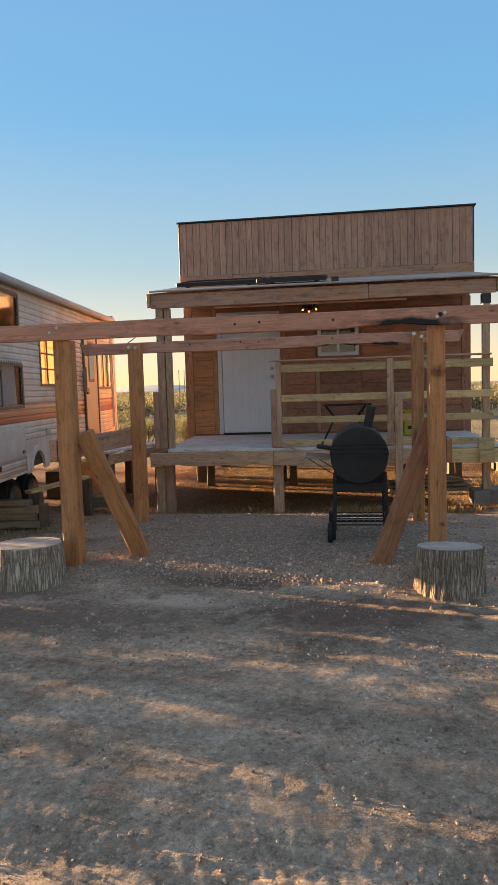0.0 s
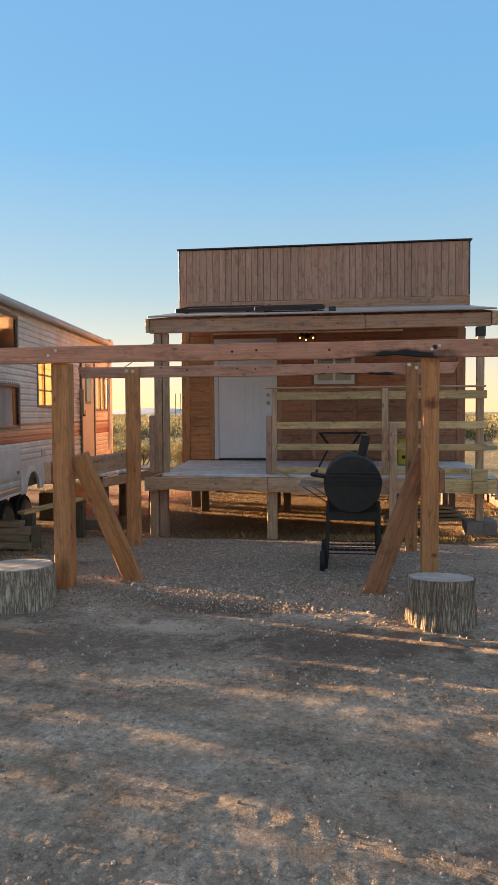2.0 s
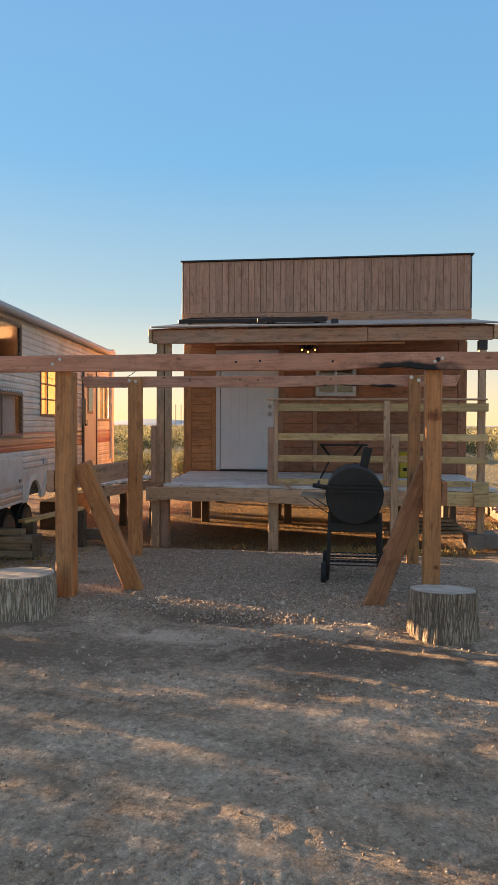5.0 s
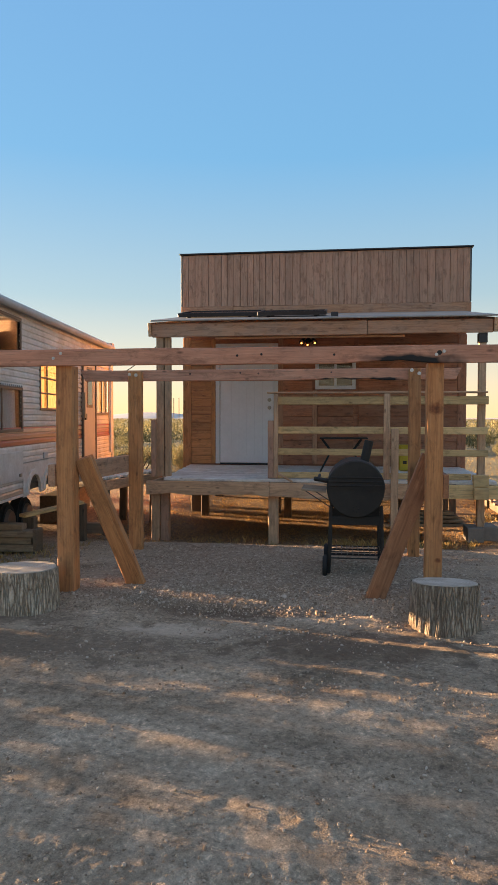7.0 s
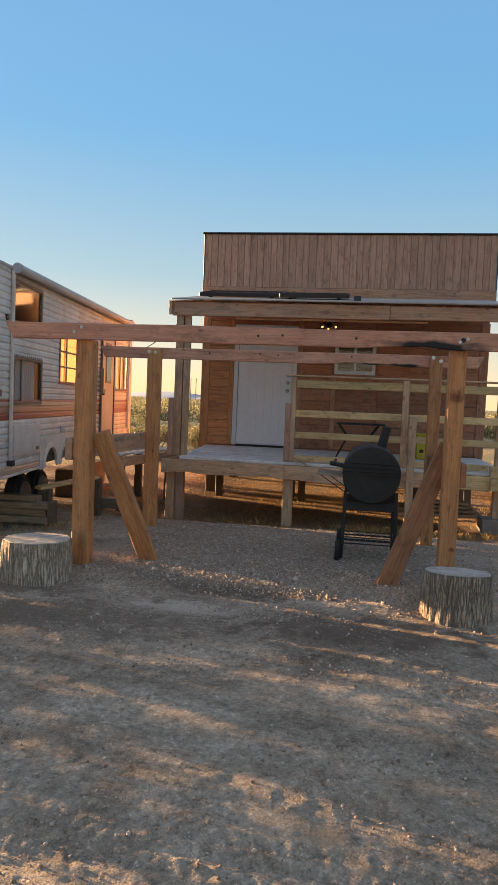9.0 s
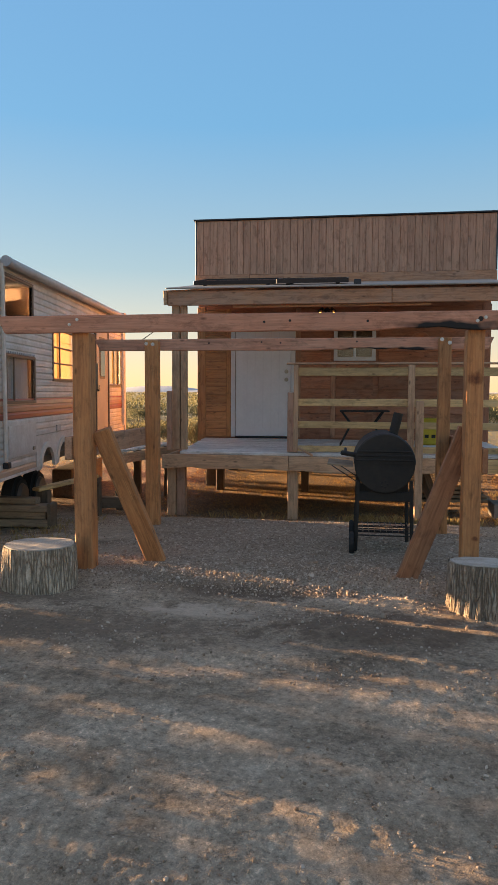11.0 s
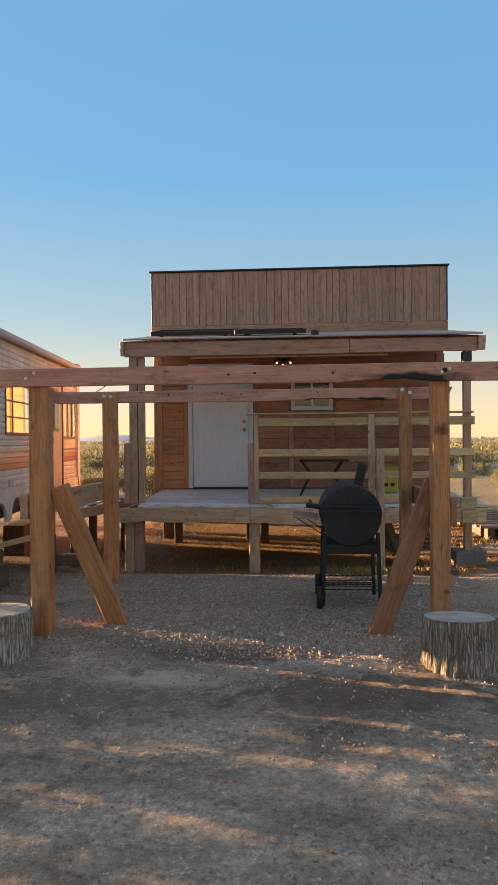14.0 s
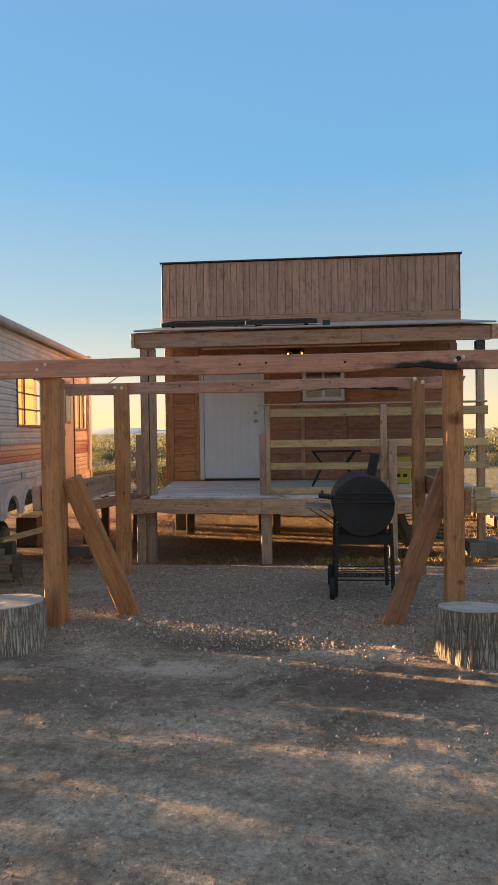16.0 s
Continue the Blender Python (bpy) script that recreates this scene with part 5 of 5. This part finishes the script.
cable = thing("cable", (-2.2, 10.6, 2.3), "thin dark cable strung from trailer to porch", "cable")
ca, cb = Vector((-2.98, 11.6, 2.22)), Vector((-1.40, 9.60, 2.66))
pts = [ca.lerp(cb, i / 8) - Vector((0, 0, 0.10 * math.sin(math.pi * i / 8))) for i in range(9)]
cu = bpy.data.curves.new("wire", "CURVE")
cu.dimensions, cu.bevel_depth = "3D", 0.006
sp = cu.splines.new("POLY")
sp.points.add(8)
for q, p in zip(sp.points, pts):
    q.co = (*p, 1)
cu.materials.append(RUBBER)
hang(new("wire", cu), cable, Matrix())

# ---- far things ----
for x in (-72.6, -70.2):
    th = thing("utility_pole", (x, 300, 0), "thin far wooden utility pole", "pole", "poles on the plain")
    rod("pole", (x, 300, -0.3), (x, 300, 10.5), 0.17, W_DARK, th, seg=8)
    rod("insulator", (x, 300, 10.5), (x, 300, 10.8), 0.06, TR_GREY, th, seg=6)
for x, w in ((262, 7), (284, 4), (236, 4)):
    th = thing("farm_building", (x, 900, 0), "tiny far building on the plain", "building", "far buildings")
    slab("wall", x - w / 2, x + w / 2, 896, 904, -0.2, 1.6, W_GREY, th, bevel=0)
    bm = bmesh.new()
    q = [bm.verts.new(p) for p in ((x - w / 2 - 0.4, 895, 1.6), (x + w / 2 + 0.4, 895, 1.6), (x + w / 2 + 0.4, 905, 1.6), (x - w / 2 - 0.4, 905, 1.6), (x - w / 2 - 0.4, 900, 2.4), (x + w / 2 + 0.4, 900, 2.4))]
    for f in ((0, 1, 5, 4), (2, 3, 4, 5), (0, 4, 3), (1, 2, 5), (0, 3, 2, 1)):
        bm.faces.new([q[i] for i in f])
    part("roof", bm, DARKMETAL, th)


# ---- plants ----
def leaf_cloud(seed, n, radius, height, size, low=0.0):
    """Small leaf blades scattered in an uneven clump."""
    r = random.Random(seed)
    vs, fs = [], []
    lobes = [(r.uniform(-0.6, 0.6) * radius, r.uniform(-0.6, 0.6) * radius, low + height * r.uniform(0.3, 0.75), r.uniform(0.3, 0.6)) for _ in range(6)]
    for _ in range(n):
        lx, ly, lz, lr = r.choice(lobes)
        d = Vector((r.gauss(0, 1), r.gauss(0, 1), r.gauss(0, 1))).normalized() * (r.random() ** 0.45)
        p = Vector((lx + d.x * lr * radius, ly + d.y * lr * radius, max(low + 0.02, lz + d.z * lr * height * 0.7)))
        up = Vector((r.gauss(0, 0.6), r.gauss(0, 0.6), 1.0)).normalized()
        a = up.cross(Vector((r.gauss(0, 1), r.gauss(0, 1), 0.2))).normalized()
        s = size * r.uniform(0.6, 1.4)
        k = len(vs)
        vs += [p - a * s * 0.22, p + a * s * 0.22, p + up * s + a * s * 0.08]
        fs.append((k, k + 1, k + 2))
    return vs, fs


def from_data(name, vs, fs, mat):
    me = bpy.data.meshes.new(name)
    me.from_pydata([tuple(v) for v in vs], [], fs)
    me.materials.append(mat)
    return me


def sagebrush(x, y, s, seed):
    th = thing("sagebrush", (x, y, lie(x, y) - 0.02), "dry grey-green sagebrush in low sun", "bush", "sagebrush behind the cabin")
    vs, fs = leaf_cloud(seed, 3000, 0.6, 0.8, 0.045)
    M = Matrix.Translation((x, y, lie(x, y) - 0.02)) @ Matrix.Diagonal((s, s, s, 1))
    hang(new("crown", from_data("crown", vs, fs, SAGE)), th, M)
    for k in range(4):
        a = k * 1.6 + seed
        rod("stem", (x, y, lie(x, y) - 0.05), (x + 0.3 * s * math.cos(a), y + 0.3 * s * math.sin(a), 0.35 * s), 0.02 * s, W_DARK, th, seg=6, r2=0.008 * s)
    return th


rs = random.Random(21)
bushes = [sagebrush(-3.2, 19.5, 1.05, 1), sagebrush(-5.8, 22, 1.0, 2), sagebrush(7.6, 24.0, 0.75, 3), sagebrush(-2.3, 17.8, 0.9, 4)]
for k in range(26):
    y = rs.uniform(17, 36)
    x = rs.uniform(-0.36 * y - 1, -0.16 * y) if y < 26 else rs.choice((rs.uniform(-0.36 * y - 1, -0.16 * y), rs.uniform(0.2 * y, 0.45 * y)))
    copy_thing(bushes[k % 4], pose(x, y, lie(x, y) - 0.02, 0, 0, rs.uniform(0, 360)))
vs, fs = [], []
for k in range(2600):
    y = 34 + 420 * rs.random() ** 2.0
    x = y * rs.uniform(-0.62, 0.62)
    s = rs.uniform(0.6, 1.5)
    n = int(90 * min(1.0, 60 / y)) + 12
    v, f = leaf_cloud(k + 100, n, 0.75 * s, 0.9 * s, 0.12 * s * max(1.0, (y / 50) ** 0.6))
    o = len(vs)
    vs += [p + Vector((x, y, 0)) for p in v]
    fs += [tuple(i + o for i in t) for t in f]
tagged(new("sagebrush_plain", from_data("sagebrush_plain", vs, fs, SAGE)), "plain of dry sagebrush out to the horizon", "sagebrush", kind="stuff")


def grass(name, label, boxes, seed, high):
    r = random.Random(seed)
    vs, fs = [], []
    for x0, x1, y0, y1, n in boxes:
        for _ in range(n):
            x, y = r.uniform(x0, x1), r.uniform(y0, y1)
            z = lie(x, y) - 0.01
            for _ in range(r.randint(2, 6)):
                h = high * r.uniform(0.3, 1.2)
                a = r.uniform(0, 6.3)
                d = Vector((math.cos(a), math.sin(a), 0)) * h * r.uniform(0.1, 0.7)
                w = Vector((-math.sin(a), math.cos(a), 0)) * 0.0018
                p = Vector((x + r.gauss(0, 0.02), y + r.gauss(0, 0.02), z))
                k = len(vs)
                vs += [p - w, p + w, p + d * 0.4 + Vector((0, 0, h * 0.7)), p + d + Vector((0, 0, h))]
                fs += [(k, k + 1, k + 2), (k + 2, k + 1, k + 3)]
    return tagged(new(name, from_data(name, vs, fs, STRAW)), label, "grass", kind="stuff")


grass("dry_grass", "golden dry grass under the porch and cabin", [(-0.9, 3.2, 8.98, 9.35, 60), (0.9, 2.6, 8.95, 9.4, 330), (3.2, 5, 10.5, 11.6, 260)], 5, 0.105)
LITTER = leaf_mat("leaf_litter", (0.16, 0.068, 0.022), (0.40, 0.19, 0.062), (0.60, 0.35, 0.13))
tagged(grass("leaf_litter", "brown leaf litter and straw under the porch", [(-1.9, 3.6, 9.0, 12.0, 5500), (-2.2, 4.2, 12.0, 15.5, 5000), (-2.6, -1.5, 8.6, 12, 500), (3.2, 4.2, 9.3, 11.5, 500)], 15, 0.035), category="leaf litter").data.materials[0] = LITTER
grass("far_dry_grass", "dry grass behind the cabin", [(-9, -1.8, 13.5, 30, 2500), (3.4, 16, 14.5, 34, 3500)], 6, 0.07)
grass("yard_tufts", "few dry tufts in the dirt", [(-2.8, -1.9, 6.2, 8.2, 160), (-3.0, -1.9, 5.4, 8.8, 60)], 7, 0.07)


def pebbles():
    r = random.Random(9)
    base = bmesh.new()
    bmesh.ops.create_icosphere(base, subdivisions=1, radius=1.0)
    bv, bf = [v.co.copy() for v in base.verts], [[v.index for v in f.verts] for f in base.faces]
    base.free()
    vs, fs = [], []
    for k in range(52000):
        if k < 17000:
            x, y = r.gauss(0.55, 1.25), 5.3 + abs(r.gauss(0, 1.4))
            if k % 3 == 0:
                y = r.gauss(5.55, 0.25)
        else:
            x, y = r.uniform(-2.6, 3.6), r.uniform(1.8, 8.9)
        if not (-3 < x < 4 and 1.9 < y < 8.9) or k >= 17000 and noise.noise(Vector((x * 1.3, y * 2.2, 4))) + 0.4 * noise.noise(Vector((x * 5, y * 6, 4))) < r.uniform(-0.35, 0.35):
            continue
        s = 0.0028 + 0.008 * r.random() ** 4
        if y > 4.6 and r.random() < 0.02:
            s *= 2.2
        if k % 110 == 0 and k < 17000:
            y, s = r.gauss(5.60, 0.22), r.uniform(0.007, 0.019)
            if r.random() < 0.5:
                x = r.gauss(0.5, 0.35)
        o = len(vs)
        rot = Euler((r.uniform(0, 6), r.uniform(0, 6), r.uniform(0, 6))).to_matrix()
        sc = Vector((s * r.uniform(0.8, 1.5), s * r.uniform(0.7, 1.2), s * r.uniform(0.5, 0.9)))
        c = Vector((x, y, lie(x, y) + relief(x, y) + s * 0.25))
        for v in bv:
            w = rot @ Vector((v.x * sc.x, v.y * sc.y, v.z * sc.z)) * (1 + 0.25 * noise.noise(v * 1.7 + c * 50))
            vs.append(c + w)
        fs += [tuple(i + o for i in f) for f in bf]
    return tagged(new("gravel", from_data("gravel", vs, fs, PEBBLE)), "grey gravel and pebbles scattered over the dirt", "gravel", kind="stuff")


pebbles()


# unseen trees and shrubs added beyond the trailer; their gaps let flecks of sun onto the yard
def shade_plant(x, y, h, spread_, seed, leaves=200):
    th = thing("tree", (x, y, -0.1), "added off-view foliage that breaks up the sun on the yard", "tree", "trees beside the yard")
    r = random.Random(seed)
    rod("trunk", (x, y, -0.2), (x + 0.1, y, h * 0.5), 0.10, BARK, th, seg=10, r2=0.05)
    for k in range(6):
        a = k * 1.05 + seed
        z0 = h * (0.12 + 0.06 * k)
        rod("limb", (x + 0.05, y, z0), (x + spread_ * 0.8 * math.cos(a), y + spread_ * 0.8 * math.sin(a), z0 + h * 0.3), 0.04, BARK, th, seg=7, r2=0.012)
    vs, fs = leaf_cloud(seed, int(leaves * max(0.6, spread_)), spread_, h * 0.9, 0.15, 0.05)
    hang(new("crown", from_data("crown", vs, fs, TREE_LEAF)), th, Matrix.Translation((x, y, -0.1)))


# the last three are added to keep sun from under the porch
for k, (x, y, h, s) in enumerate(((-8.0, 3.6, 2.2, 1.2), (-8.6, 5.6, 2.4, 1.3), (-10.5, 4.6, 2.6, 1.5), (-11, 6.6, 2.6, 1.5), (-7.4, 5.6, 1.6, 0.5), (-9.2, 7.1, 2.0, 0.9), (-8.8, 8.75, 1.3, 0.5), (-9.9, 9.0, 1.4, 0.9), (-8.0, 8.7, 1.1, 0.5), (-10.6, 9.5, 1.3, 0.7), (-8.5, 11.6, 1.2, 1.0), (-9.2, 13.2, 1.2, 0.8), (-9.5, 15.2, 1.2, 1.0))):
    shade_plant(x, y, h, s, 40 + k)
# dense low shrubs, added out of view to hold low sun off the dirt
for k, (x, y, h, n) in enumerate(((-8.1, 3.9, 0.85, 700), (-7.9, 4.4, 0.85, 700), (-8.2, 4.9, 0.80, 600), (-7.8, 5.2, 0.66, 1000), (-7.9, 5.7, 0.62, 1000), (-7.8, 6.1, 0.70, 1200), (-7.8, 6.55, 0.78, 1500), (-8.0, 7.0, 0.82, 1500), (-8.0, 7.4, 0.88, 1500), (-8.0, 7.8, 0.82, 1500))):
    shade_plant(x, y, h, 0.42, 70 + k, n)
